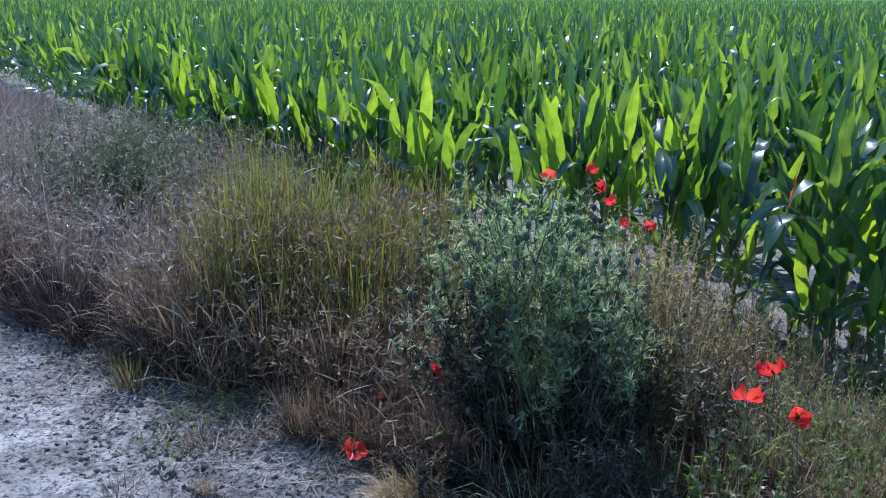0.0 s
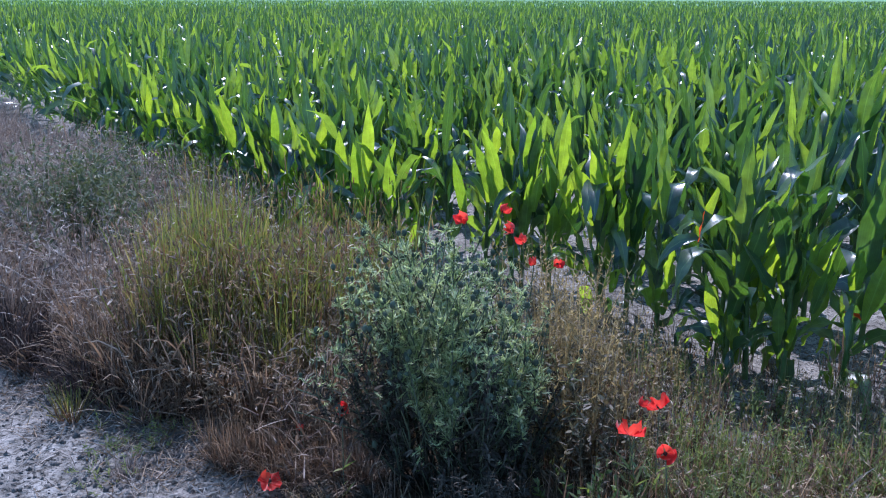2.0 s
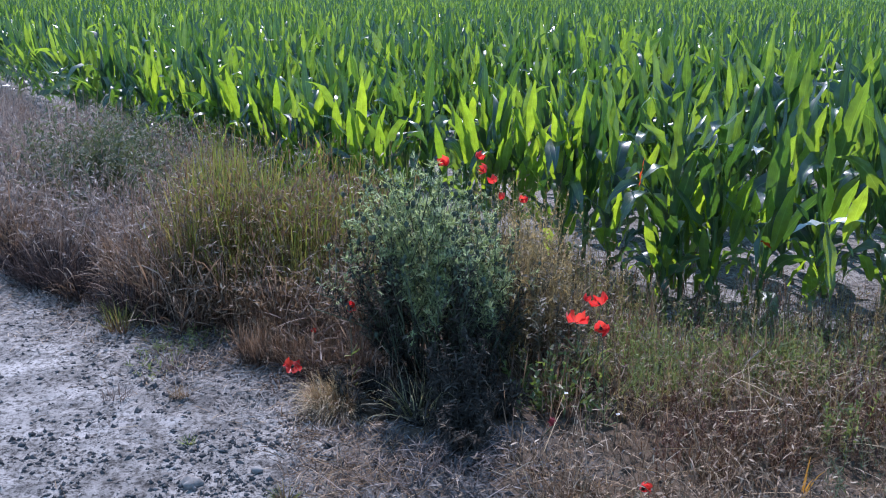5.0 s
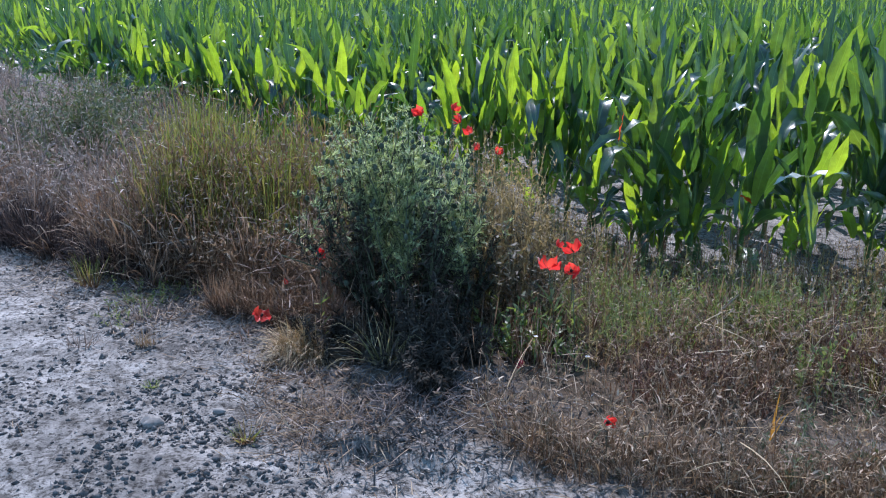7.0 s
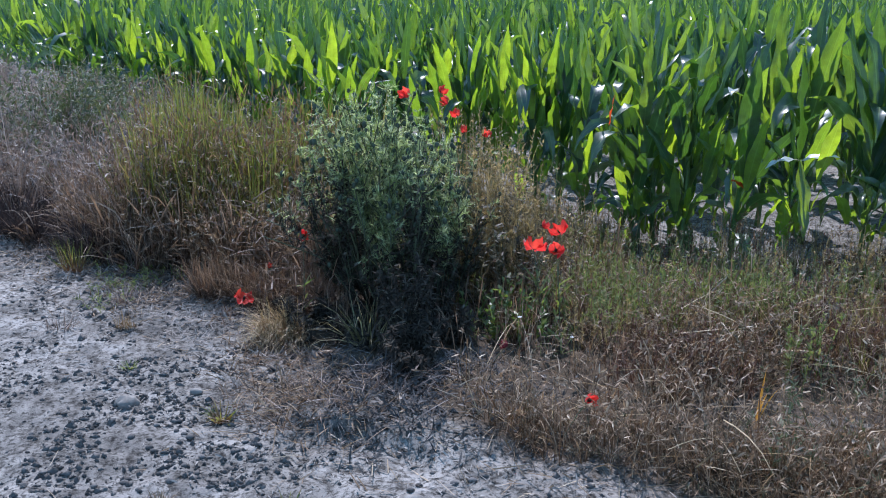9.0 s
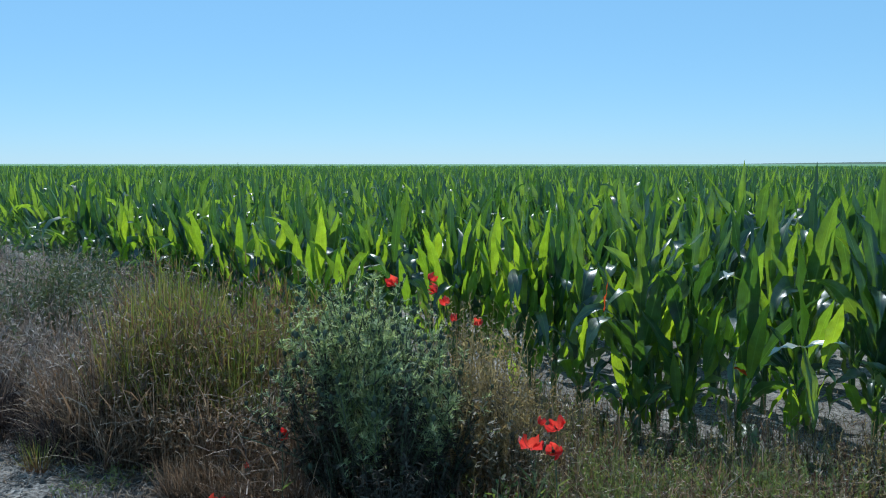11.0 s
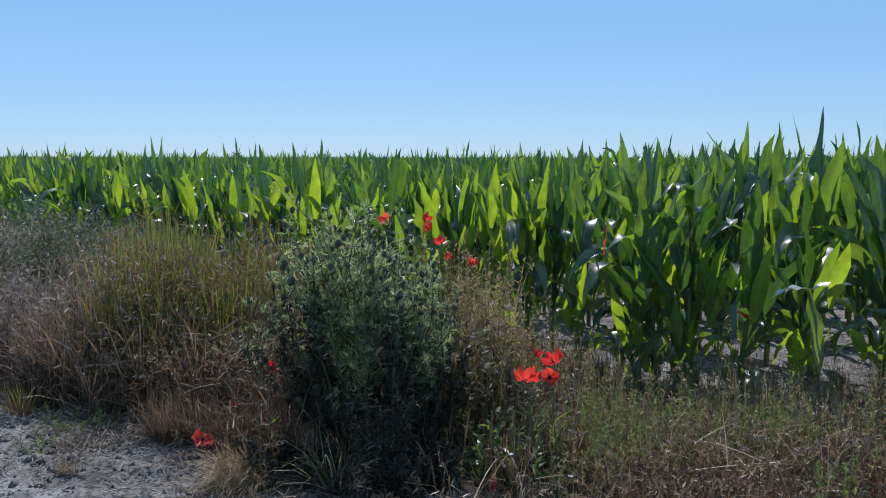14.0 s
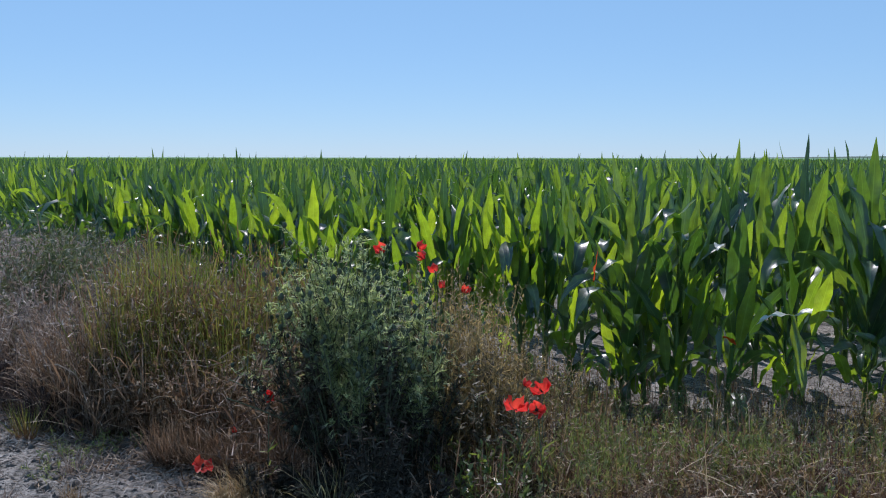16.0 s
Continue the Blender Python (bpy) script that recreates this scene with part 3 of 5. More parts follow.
def scatter(temps, xy, scale):
    pieces = []
    pick = rng.integers(0, len(temps), len(xy))
    for t, (v, f, u) in enumerate(temps):
        at = xy[pick == t]
        n = len(at)
        if not n:
            continue
        a, s = rng.uniform(0, 6.28, n), rng.uniform(*scale, n)
        c, sn = np.cos(a)[:, None], np.sin(a)[:, None]
        z = ground_z(at[:, 0], at[:, 1])
        out = np.stack([(v[:, 0] * c - v[:, 1] * sn) * s[:, None] + at[:, :1], (v[:, 0] * sn + v[:, 1] * c) * s[:, None] + at[:, 1:],
                        v[:, 2] * s[:, None] + z[:, None]], -1).reshape(-1, 3)
        pieces.append((out, (f[None] + (np.arange(n) * len(v))[:, None, None]).reshape(-1, 4), np.tile(u, (n, 1))))
    return joined(*pieces)


rest, rest_away = spots[NEAR:], away[NEAR:]
some = rng.random(len(rest))
middle, far = rest[rest_away < 12], rest[(rest_away >= 12) & (rest_away < 34) & (some < 0.7)]
farther = rest[(rest_away >= 34) & (rest_away < 70) & (some < 0.42)]
farthest = rest[(rest_away >= 70) & (rest_away < 160) & (some < 0.13)]
crop = joined(scatter(templates(5, 3, 14), middle, (0.86, 1.08)), scatter(templates(3, 2, 12, (10, 13)), far, (0.87, 1.06)),
              scatter(templates(2, 2, 12, (8, 10), 1.5), farther, (0.87, 0.99)), scatter(templates(2, 2, 12, (6, 8), 2.6), farthest, (0.88, 0.99)))
field = part("maize_field", crop, MAIZE, None, "dense green maize crop reaching to the horizon")
tagged(field, category="maize field", kind="stuff")

# the canopy of the crop far off, where single plants run together
cx, cy = stretch(-40, 40, 1.0, -3400, 3400, 1.06), stretch(60, 150, 1.0, 52, 3400, 1.05)
ax, ay = np.meshgrid(cx, cy)
cz = np.interp(ay, [52, 130, 180], [0.55, 0.72, 0.86]) + 0.36 * (rng.random(ax.shape) - 0.5)
cv = np.stack([ax + rng.uniform(-0.2, 0.2, ax.shape), ay, cz], -1).reshape(-1, 3)
w = len(cx)
ii, jj = np.meshgrid(np.arange(w - 1), np.arange(len(cy) - 1))
q = (jj * w + ii).ravel()
canopy = part("maize_canopy", (cv, np.stack([q, q + 1, q + w + 1, q + w], 1), np.zeros((len(cv), 2))), CANOPY, None,
              "distant green canopy of the maize field", smooth=False)
tagged(canopy, category="maize field", kind="stuff")


# a low wooded ridge on the horizon
rx, ry = np.meshgrid(np.linspace(500, 3300, 120), np.linspace(2380, 2700, 10))
rise = np.clip((rx - 560) / 900, 0, 1) * np.sin(np.linspace(0, math.pi, 10))[:, None] ** 0.6
rz = rise * (9.0 + 3.5 * field_noise(rx, ry, 0.004) + 2.0 * field_noise(rx, ry, 0.03)) - 0.3
rv = np.stack([rx, ry, rz], -1).reshape(-1, 3)
ii, jj = np.meshgrid(np.arange(119), np.arange(9))
q = (jj * 120 + ii).ravel()
ridge = part("backdrop", (rv, np.stack([q, q + 1, q + 121, q + 120], 1), np.zeros((len(rv), 2))), RIDGE, None, "low hazy green wooded ridge far off")
tagged(ridge, category="ridge", kind="structure")


# ---- grasses and weeds ----
BLADE = {3: [1.0, 0.85, 0.55, 0.06], 4: [0.9, 1.0, 0.8, 0.5, 0.05]}


def inside(n, box, keep):
    """n random places of the box (x0, x1, y0, y1) for which keep(x, y) exceeds a chance."""
    xs, ys = np.zeros(0), np.zeros(0)
    while len(xs) < n:
        x, y = rng.uniform(box[0], box[1], 4 * n), rng.uniform(box[2], box[3], 4 * n)
        ok = keep(x, y) > rng.random(4 * n)
        xs, ys = np.concatenate([xs, x[ok]]), np.concatenate([ys, y[ok]])
    return xs[:n], ys[:n]


def grass(x, y, length, width, tilt, bend, segs=4, az=None):
    n = len(x)
    az = rng.uniform(0, 6.28, n) if az is None else az
    return strips(on_ground(x, y), headings(az, np.abs(tilt)), length, width, bend, segs, BLADE[segs])


def stuff(name, geo, mat, label, category="grass"):
    return tagged(part(name, geo, mat), label, category, kind="stuff")


def soft_box(x, y, x0, x1, y0, y1, soft=0.25):
    return np.clip((x - x0) / soft, 0, 1) * np.clip((x1 - x) / soft, 0, 1) * np.clip((y - y0) / soft, 0, 1) * np.clip((y1 - y) / soft, 0, 1)


def on_verge(x, y, a=0.0, b=0.0):
    return ((y > track_edge(x) + a) & (y < maize_edge(x) + b)) * 1.0


def clumped(n, box, keep, size, radius):
    """Roots in clumps: places, and for each the way in which its clump leans."""
    m = max(1, n // size)
    cx, cy = inside(m, box, keep)
    k = rng.integers(0, m, n)
    a, rad = rng.uniform(0, 6.28, n), radius * np.abs(rng.normal(0, 0.6, n))
    lean = rng.uniform(0, 6.28, m)[k]
    tall = (rng.uniform(0.5, 1.12, m) * (0.75 + 0.5 * field_noise(cx, cy, 2.8)))[k]
    return cx[k] + rad * np.cos(a), cy[k] + rad * np.sin(a), np.where(rng.random(n) < 0.55, lean + rng.normal(0, 0.7, n), a), tall


def stand_of(name, n, box, keep, mat, label, height, tilt, bend, width, size=26, radius=0.05, ear=0.0):
    x, y, az, tall = clumped(n, box, keep, size, radius)
    h = rng.uniform(*height, n) * tall
    wd, tl, bd = rng.uniform(*width, n), np.abs(rng.normal(tilt, 0.22, n)), rng.uniform(*bend, n)
    e = rng.random(n) < ear
    o = ~e
    plain = strips(on_ground(x[o], y[o]), headings(az[o], tl[o]), h[o], wd[o], bd[o], 4, BLADE[4], twist=rng.normal(0, 1.0, o.sum()))
    if not ear:
        return stuff(name, plain, mat, label)
    eared = strips(on_ground(x[e], y[e]), headings(az[e], tl[e] * 0.7), h[e] * 1.12, wd[e] * 0.6, bd[e], 6, [1, 0.9, 0.8, 0.7, 2.6, 2.2, 0.1], twist=rng.normal(0, 1.5, e.sum()))
    return stuff(name, joined(plain, eared), mat, label)


def tangle(name, n, box, keep, mat, label, z, length, width=(0.0018, 0.004)):
    """Fallen blades that lie across one another above the ground."""
    x, y = inside(n, box, keep)
    root = on_ground(x, y) + np.stack([0 * x, 0 * x, rng.uniform(z[0], z[1], n) * rng.random(n)], -1)
    return stuff(name, strips(root, headings(rng.uniform(0, 6.28, n), rng.normal(1.25, 0.3, n)), rng.uniform(*length, n), rng.uniform(*width, n),
                              rng.uniform(0.2, 1.8, n), 4, BLADE[4]), mat, label)


def tufty(x, y, scale=3.4, low=0.0):
    """Thick in tufts, with hollows between them."""
    return np.clip((0.6 * field_noise(x, y, scale) + 0.4 * field_noise(y + 9.0, x, scale * 2.1) - 0.43) * 8, low, 1)


def tall_patch(x, y):
    return tufty(x, y, 3.4, 0.06) * soft_box(x, y, -1.15, 0.2, 2.9, 4.6, 0.35) * on_verge(x, y, 0.22, 0.05)


def off_shrub(x, y):
    """Thin where the grey-green shrubby weeds stand."""
    return 1 - 0.85 * np.exp(-((x + 1.9) / 0.42) ** 2 - ((y - 4.75) / 0.5) ** 2)


def panicles(name, n, box, keep, mat, label, height, lean=0.3, heads=8, size=(0.016, 0.032), droop=0.35, thick=0.0011):
    """Thin stalks that nod over, each with a loose drooping head of spikelets."""
    x, y = inside(n, box, keep)
    h = rng.uniform(*height, n) * (0.7 + 0.6 * field_noise(x, y, 3.0))
    az, ln = rng.uniform(0, 6.28, n), np.abs(rng.normal(lean, 0.18, n)) * h
    t = np.linspace(0, 1, 6)
    out = np.stack([np.cos(az), np.sin(az), 0 * az], -1)
    line = on_ground(x, y)[:, None] + out[:, None] * (ln[:, None] * t ** 2.2)[..., None] + np.array((0, 0, 1.0)) * (h[:, None] * (t - droop * 0.5 * t ** 4))[..., None]
    stalk = tubes(line, np.broadcast_to(np.linspace(thick, thick * 0.5, 6), (n, 6)), 3)
    f = rng.uniform(0.62, 1.0, (n, heads))
    k = np.clip((f * 5).astype(int), 0, 4)
    u = (f * 5 - k)[..., None]
    rows = np.arange(n)[:, None]
    at = line[rows, k] * (1 - u) + line[rows, k + 1] * u
    m = n * heads
    way = headings((az[:, None] + rng.normal(0, 1.1, (n, heads))).ravel(), np.abs(rng.normal(1.0, 0.5, m)))
    spikelet = strips(at.reshape(-1, 3), way, rng.uniform(*size, m), rng.uniform(0.0028, 0.0068, m), rng.uniform(0.3, 2.2, m), 2, [0.5, 1.0, 0.1])
    return stuff(name, joined(stalk, spikelet), mat, label)


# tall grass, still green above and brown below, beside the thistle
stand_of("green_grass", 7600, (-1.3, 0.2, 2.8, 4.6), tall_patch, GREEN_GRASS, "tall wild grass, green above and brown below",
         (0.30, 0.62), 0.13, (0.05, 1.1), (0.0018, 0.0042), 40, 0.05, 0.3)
stand_of("tall_dry_grass", 4000, (-1.4, 0.2, 2.7, 4.4), lambda x, y: tufty(x, y, 3.9, 0.05) * soft_box(x, y, -1.4, 0.25, 2.75, 4.4, 0.3) * on_verge(x, y, 0.1, 0.0), DRY_GRASS,
         "tall dry brown grass with seed heads", (0.16, 0.52), 0.26, (0.2, 2.6), (0.0016, 0.0038), 44, 0.055, 0.4)
panicles("nodding_grass", 1500, (-1.4, 0.25, 2.6, 4.3), lambda x, y: tufty(y, x, 3.2, 0.1) * on_verge(x, y, 0.05, 0.0) * np.clip(1.3 - (y - track_edge(x)) * 0.8, 0.15, 1), TAN_PANICLE,
         "brown nodding grass with loose ripe heads", (0.18, 0.46))
panicles("bleached_brome", 2300, (-4.5, -0.75, 2.9, 7.5), lambda x, y: on_verge(x, y, 0.04, 0.1) * np.clip((-0.75 - x) / 0.4, 0, 1) * tufty(x, y, 2.3, 0.06) * off_shrub(x, y), PANICLE,
         "bleached nodding grass with feathery pale heads", (0.26, 0.6), 0.38, 9, (0.02, 0.042))
panicles("standing_brome", 700, (-1.3, 0.2, 2.9, 4.4), lambda x, y: tufty(x + 4.0, y, 2.5, 0.04) * soft_box(x, y, -1.3, 0.2, 2.9, 4.4, 0.3) * on_verge(x, y, 0.2, 0.0), TAN_PANICLE,
         "tan ripe grass standing among the green", (0.34, 0.62), 0.2, 10, (0.018, 0.036), 0.25)


def flecks(name, n, box, keep, mat, label, z, length, width):
    """Seed heads and broken ends at the tops of the grass."""
    x, y = inside(n, box, keep)
    root = on_ground(x, y) + np.stack([0 * x, 0 * x, rng.uniform(*z, n) * (0.75 + 0.4 * field_noise(x, y, 4.0))], -1)
    return stuff(name, strips(root, headings(rng.uniform(0, 6.28, n), np.abs(rng.normal(0.6, 0.5, n))), rng.uniform(*length, n), rng.uniform(*width, n), rng.uniform(0, 1.5, n), 3, [0.5, 1.0, 0.8, 0.1]), mat, label)


flecks("seed_heads", 3200, (-1.4, 0.2, 2.75, 4.5), lambda x, y: soft_box(x, y, -1.4, 0.2, 2.8, 4.5, 0.3) * on_verge(x, y, 0.1, 0.0), DRY_GRASS, "ripe brown seed heads of the tall grass",
       (0.12, 0.66), (0.015, 0.05), (0.0035, 0.0085))
flecks("green_blades", 2600, (-1.1, 0.2, 2.9, 4.5), tall_patch, GREEN_GRASS, "short green blades within the tall grass", (0.3, 0.66), (0.03, 0.12), (0.003, 0.007))
flecks("pale_heads", 4600, (-3.5, -0.7, 3.0, 6.5), lambda x, y: on_verge(x, y, 0.1, 0.2) * off_shrub(x, y) * (0.2 + field_noise(x, y, 2.2)), PALE_GRASS, "bleached seed heads of the dry grass", (0.1, 0.55), (0.02, 0.06), (0.004, 0.010))
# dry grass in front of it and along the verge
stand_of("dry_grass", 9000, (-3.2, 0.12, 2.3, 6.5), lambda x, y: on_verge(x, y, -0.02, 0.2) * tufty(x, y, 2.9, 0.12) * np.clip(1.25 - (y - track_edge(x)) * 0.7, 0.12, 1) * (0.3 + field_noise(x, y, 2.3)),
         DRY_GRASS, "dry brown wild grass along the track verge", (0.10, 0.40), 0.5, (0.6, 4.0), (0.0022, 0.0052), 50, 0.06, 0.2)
tangle("fallen_grass", 5200, (-2.4, 0.15, 2.3, 5.0), lambda x, y: on_verge(x, y, 0.05, 0.0) * tufty(x, y, 2.2, 0.05) * np.clip(1.3 - (y - track_edge(x)) * 0.9, 0.1, 1), DRY_GRASS,
       "fallen dry grass blades tangled over the verge", (0.05, 0.42), (0.05, 0.18), (0.0018, 0.0045))
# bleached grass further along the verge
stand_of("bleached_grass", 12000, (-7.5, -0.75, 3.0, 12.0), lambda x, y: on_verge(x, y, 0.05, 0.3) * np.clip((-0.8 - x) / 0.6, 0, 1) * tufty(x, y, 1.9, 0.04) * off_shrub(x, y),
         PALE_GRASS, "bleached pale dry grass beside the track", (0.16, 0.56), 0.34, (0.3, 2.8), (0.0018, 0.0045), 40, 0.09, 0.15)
stand_of("edge_bleached_grass", 3600, (-7.0, -0.9, 4.6, 11.0), lambda x, y: np.exp(-((y - maize_edge(x) + 0.25) / 0.45) ** 2) * np.interp(y, [5, 10], [1.0, 0.4]) * tufty(x, y, 2.2, 0.25),
         PALE_GRASS, "bleached dry grass growing up against the maize", (0.2, 0.55), 0.3, (0.3, 2.4), (0.002, 0.005), 40, 0.1, 0.15)
# dark blades at the verge's foot that paint the shaded hollow under the overhanging grass
stand_of("old_thatch", 5200, (-2.8, -0.45, 2.6, 5.0), lambda x, y: on_verge(x, y, -0.03, 0.0) * np.clip(1 - (y - track_edge(x)) / 0.5, 0, 1) * np.interp(x, [-1.0, -0.6], [1.0, 0.3]) * tufty(x, y, 2.6, 0.12), SHADE_THATCH,
         "dark blades standing in for the shaded hollow at the verge's foot", (0.10, 0.27), 0.5, (0.5, 3.5), (0.003, 0.007), 40, 0.06)
# the matted straw on the near verge
near_verge = lambda x, y: on_verge(x, y, 0.0, -0.3) * tufty(x, y, 3.1, 0.1) * np.clip((2.9 - y) / 0.7, 0, 1) * np.clip((x - 0.62 + (2.0 - y) * 0.12) / 0.22, 0, 1)
stand_of("far_matted_grass", 3000, (3.0, 7.0, -3.5, 2.9), near_verge, MAT_GRASS, "matted brown dry grass further along the verge", (0.06, 0.22), 0.6, (0.4, 3.0), (0.003, 0.005), 22, 0.07)
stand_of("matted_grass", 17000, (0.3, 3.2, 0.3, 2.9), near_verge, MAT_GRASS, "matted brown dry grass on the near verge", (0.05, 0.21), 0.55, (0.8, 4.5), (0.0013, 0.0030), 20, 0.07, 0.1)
tangle("tangled_straw", 5000, (0.3, 3.2, 0.3, 2.9), near_verge, STRAW, "tangled straw lying over the near verge", (0.01, 0.15), (0.03, 0.13), (0.0014, 0.003))
tangle("long_straws", 300, (0.5, 3.2, 0.4, 2.7), near_verge, GOLD_STRAW, "long pale straws fallen over the near verge", (0.08, 0.22), (0.10, 0.32), (0.0018, 0.0034))
# thin grass round the thistle's foot and below the maize
stand_of("verge_grass", 5600, (-0.2, 3.6, 2.0, 4.2), lambda x, y: on_verge(x, y, 0.35, 0.25) * tufty(x, y, 3.6, 0.15) * np.where(y > maize_edge(x) - 0.75, 0.16, 1.0), DRY_GRASS,
         "thin dry grass below the maize", (0.08, 0.25), 0.25, (0.1, 1.5), (0.002, 0.004), 18, 0.06, 0.25)
stand_of("young_grass", 450, (0.5, 3.6, 1.6, 3.9), lambda x, y: on_verge(x, y, 0.6, 0.1) * (0.1 + field_noise(x, y, 2.3)), GREEN_GRASS,
         "thin half-green grass on the verge", (0.10, 0.28), 0.25, (0.1, 1.2), (0.002, 0.004), 25, 0.05)


panicles("maize_foot_grass", 500, (0.6, 3.6, 2.3, 3.7), lambda x, y: on_verge(x, y, 0.5, -0.1) * tufty(x, y, 3.4, 0.2), TAN_PANICLE, "thin pale grass stalks at the foot of the maize", (0.16, 0.38), 0.15, 6, (0.012, 0.024))
panicles("verge_brome", 1900, (0.6, 3.2, 0.3, 2.9), near_verge, TAN_PANICLE, "brown nodding grass heads over the near verge", (0.10, 0.30), 0.5, 7, (0.012, 0.026), 0.6)
# pale chaff on the soil in front of the maize
tangle("chaff", 2600, (0.5, 3.8, 2.2, 4.2), lambda x, y: on_verge(x, y, 0.7, 0.5) * (0.2 + field_noise(x, y, 3.9)), PALE_GRASS, "pale broken chaff lying before the maize", (0.0, 0.05), (0.03, 0.12), (0.0018, 0.004))


def sprigs(x, y, height, leaves, leaf_len, leaf_w, spread=0.3, lean=1.0):
    """Upright weeds with narrow leaves all round their stems."""
    n = len(x)
    root = on_ground(x, y)
    az, tilt = rng.uniform(0, 6.28, n), np.abs(rng.normal(0, spread, n))
    way = headings(az, tilt)
    stem = strips(root, way, height, 0.003, 0.1, 3, [1, 0.9, 0.7, 0.3])
    f = rng.uniform(0.12, 1.0, (n, leaves))
    p = root[:, None] + way[:, None] * (f * height[:, None])[..., None]
    la, lt = rng.uniform(0, 6.28, (n, leaves)), rng.normal(lean, 0.35, (n, leaves))
    ll = leaf_len * rng.uniform(0.5, 1.2, (n, leaves)) * (1.15 - 0.5 * f)
    leaf = strips(p.reshape(-1, 3), headings(la.ravel(), lt.ravel()), ll.ravel(), leaf_w * rng.uniform(0.6, 1.3, n * leaves), rng.uniform(-0.5, 0.8, n * leaves), 2, [0.6, 1.0, 0.05])
    return joined(stem, leaf)


# grey-green weeds at the maize edge, further along
x, y = inside(300, (-2.7, -1.3, 4.2, 6.0), lambda x, y: on_verge(x, y, 0.5, 0.2) * (np.exp(-((x + 2.05) / 0.30) ** 2 - ((y - 5.05) / 0.32) ** 2) + 0.12 * (field_noise(x, y, 1.6) > 0.42)))
stuff("grey_weeds", sprigs(x, y, rng.uniform(0.42, 0.74, len(x)), 36, 0.055, 0.010), GREY_WEED, "grey-green leafy weeds at the maize edge", "weeds")

# fine green weeds round the poppies
x, y = inside(820, (0.85, 2.8, 2.2, 3.0), lambda x, y: on_verge(x, y, 0.7, -0.5) * np.interp(x, [1.5, 2.0], [1.0, 0.2]) * tufty(x, y, 2.4, 0.3) * soft_box(x, y, 0.85, 2.8, 2.2, 2.95, 0.2))
stuff("green_weeds", sprigs(x, y, rng.uniform(0.09, 0.21, len(x)), 22, 0.034, 0.0038, 0.4, 0.8), GREEN_WEED, "fine feathery green weeds on the verge", "weeds")
x, y = inside(340, (0.45, 1.35, 2.55, 3.4), lambda x, y: np.interp(x, [0.75, 1.0], [1.0, 0.12]) * tufty(x, y, 4.2, 0.15) * soft_box(x, y, 0.45, 1.35, 2.55, 3.4, 0.15) * on_verge(x, y, 0, -0.1) * np.clip(1.5 - x, 0.2, 1) * (0.3 + field_noise(x, y, 3.0)))
stuff("dry_weeds", sprigs(x, y, rng.uniform(0.5, 1.05, len(x)) * np.interp(x, [0.5, 0.74, 0.88, 1.05, 1.3], [0.74, 0.66, 0.50, 0.36, 0.25]), 28, 0.034, 0.0055, 0.22, 0.9), TAN_WEED, "half-dry olive-brown weeds beside the thistle", "weeds")
x, y = inside(150, (0.45, 1.3, 2.4, 3.3), lambda x, y: np.interp(x, [0.75, 1.0], [1.0, 0.2]) * tufty(y, x, 4.2, 0.1) * soft_box(x, y, 0.45, 1.3, 2.4, 3.3, 0.15))
stuff("withered_weeds", sprigs(x, y, rng.uniform(0.4, 1.0, len(x)) * np.interp(x, [0.5, 0.74, 0.88, 1.05, 1.3], [0.66, 0.52, 0.36, 0.26, 0.2]), 30, 0.04, 0.007, 0.35, 1.1), BROWN_WEED, "withered brown weeds beside the thistle", "weeds")
x, y = inside(190, (-1.5, 0.05, 2.85, 4.3), lambda x, y: on_verge(x, y, 0.12, -0.1) * (field_noise(x, y, 3.0) > 0.56))
stuff("brown_stalks", sprigs(x, y, rng.uniform(0.2, 0.56, len(x)), 34, 0.045, 0.008, 0.3, 1.1), BROWN_WEED, "dark withered weeds standing in the tall grass", "weeds")
x, y = inside(90, (-1.3, 0.1, 3.2, 4.4), lambda x, y: on_verge(x, y, 0.3, 0.0) * (field_noise(y, x, 2.6) > 0.55))
stuff("grass_weeds", sprigs(x, y, rng.uniform(0.3, 0.62, len(x)), 30, 0.05, 0.008, 0.25, 0.8), GREEN_WEED, "green weeds standing in the tall grass", "weeds")
tangle("bleached_tangle", 2600, (-3.2, -0.8, 3.2, 6.0), lambda x, y: on_verge(x, y, 0.1, 0.1) * tufty(x, y, 2.6, 0.02), PALE_GRASS, "bleached grass tangled over the verge", (0.1, 0.5), (0.05, 0.14), (0.003, 0.008))
x, y = inside(330, (0.9, 3.6, 2.4, 4.0), lambda x, y: np.clip(1 - np.abs(y - maize_edge(x) + 0.45) / 0.4, 0, 1) * tufty(x, y, 3.0, 0.1))
stuff("edge_weeds", sprigs(x, y, rng.uniform(0.10, 0.27, len(x)), 10, 0.026, 0.004, 0.25, 0.9), OLIVE_WEED, "thin withered brown weeds at the foot of the maize", "weeds")
x, y = inside(520, (0.9, 3.8, 2.5, 4.1), lambda x, y: np.clip(1 - np.abs(y - maize_edge(x) + 0.55) / 0.32, 0, 1) * tufty(y, x, 2.3, 0.12))
stuff("foot_weeds", sprigs(x, y, rng.uniform(0.10, 0.29, len(x)), 18, 0.024, 0.0042, 0.3, 0.8), TAN_WEED, "tan-brown seeding weeds at the foot of the maize", "weeds")
x, y = inside(200, (1.0, 3.8, 2.7, 4.0), lambda x, y: np.clip(1 - np.abs(y - maize_edge(x) + 0.5) / 0.35, 0, 1) * tufty(x + 5.0, y, 2.1, 0.05))
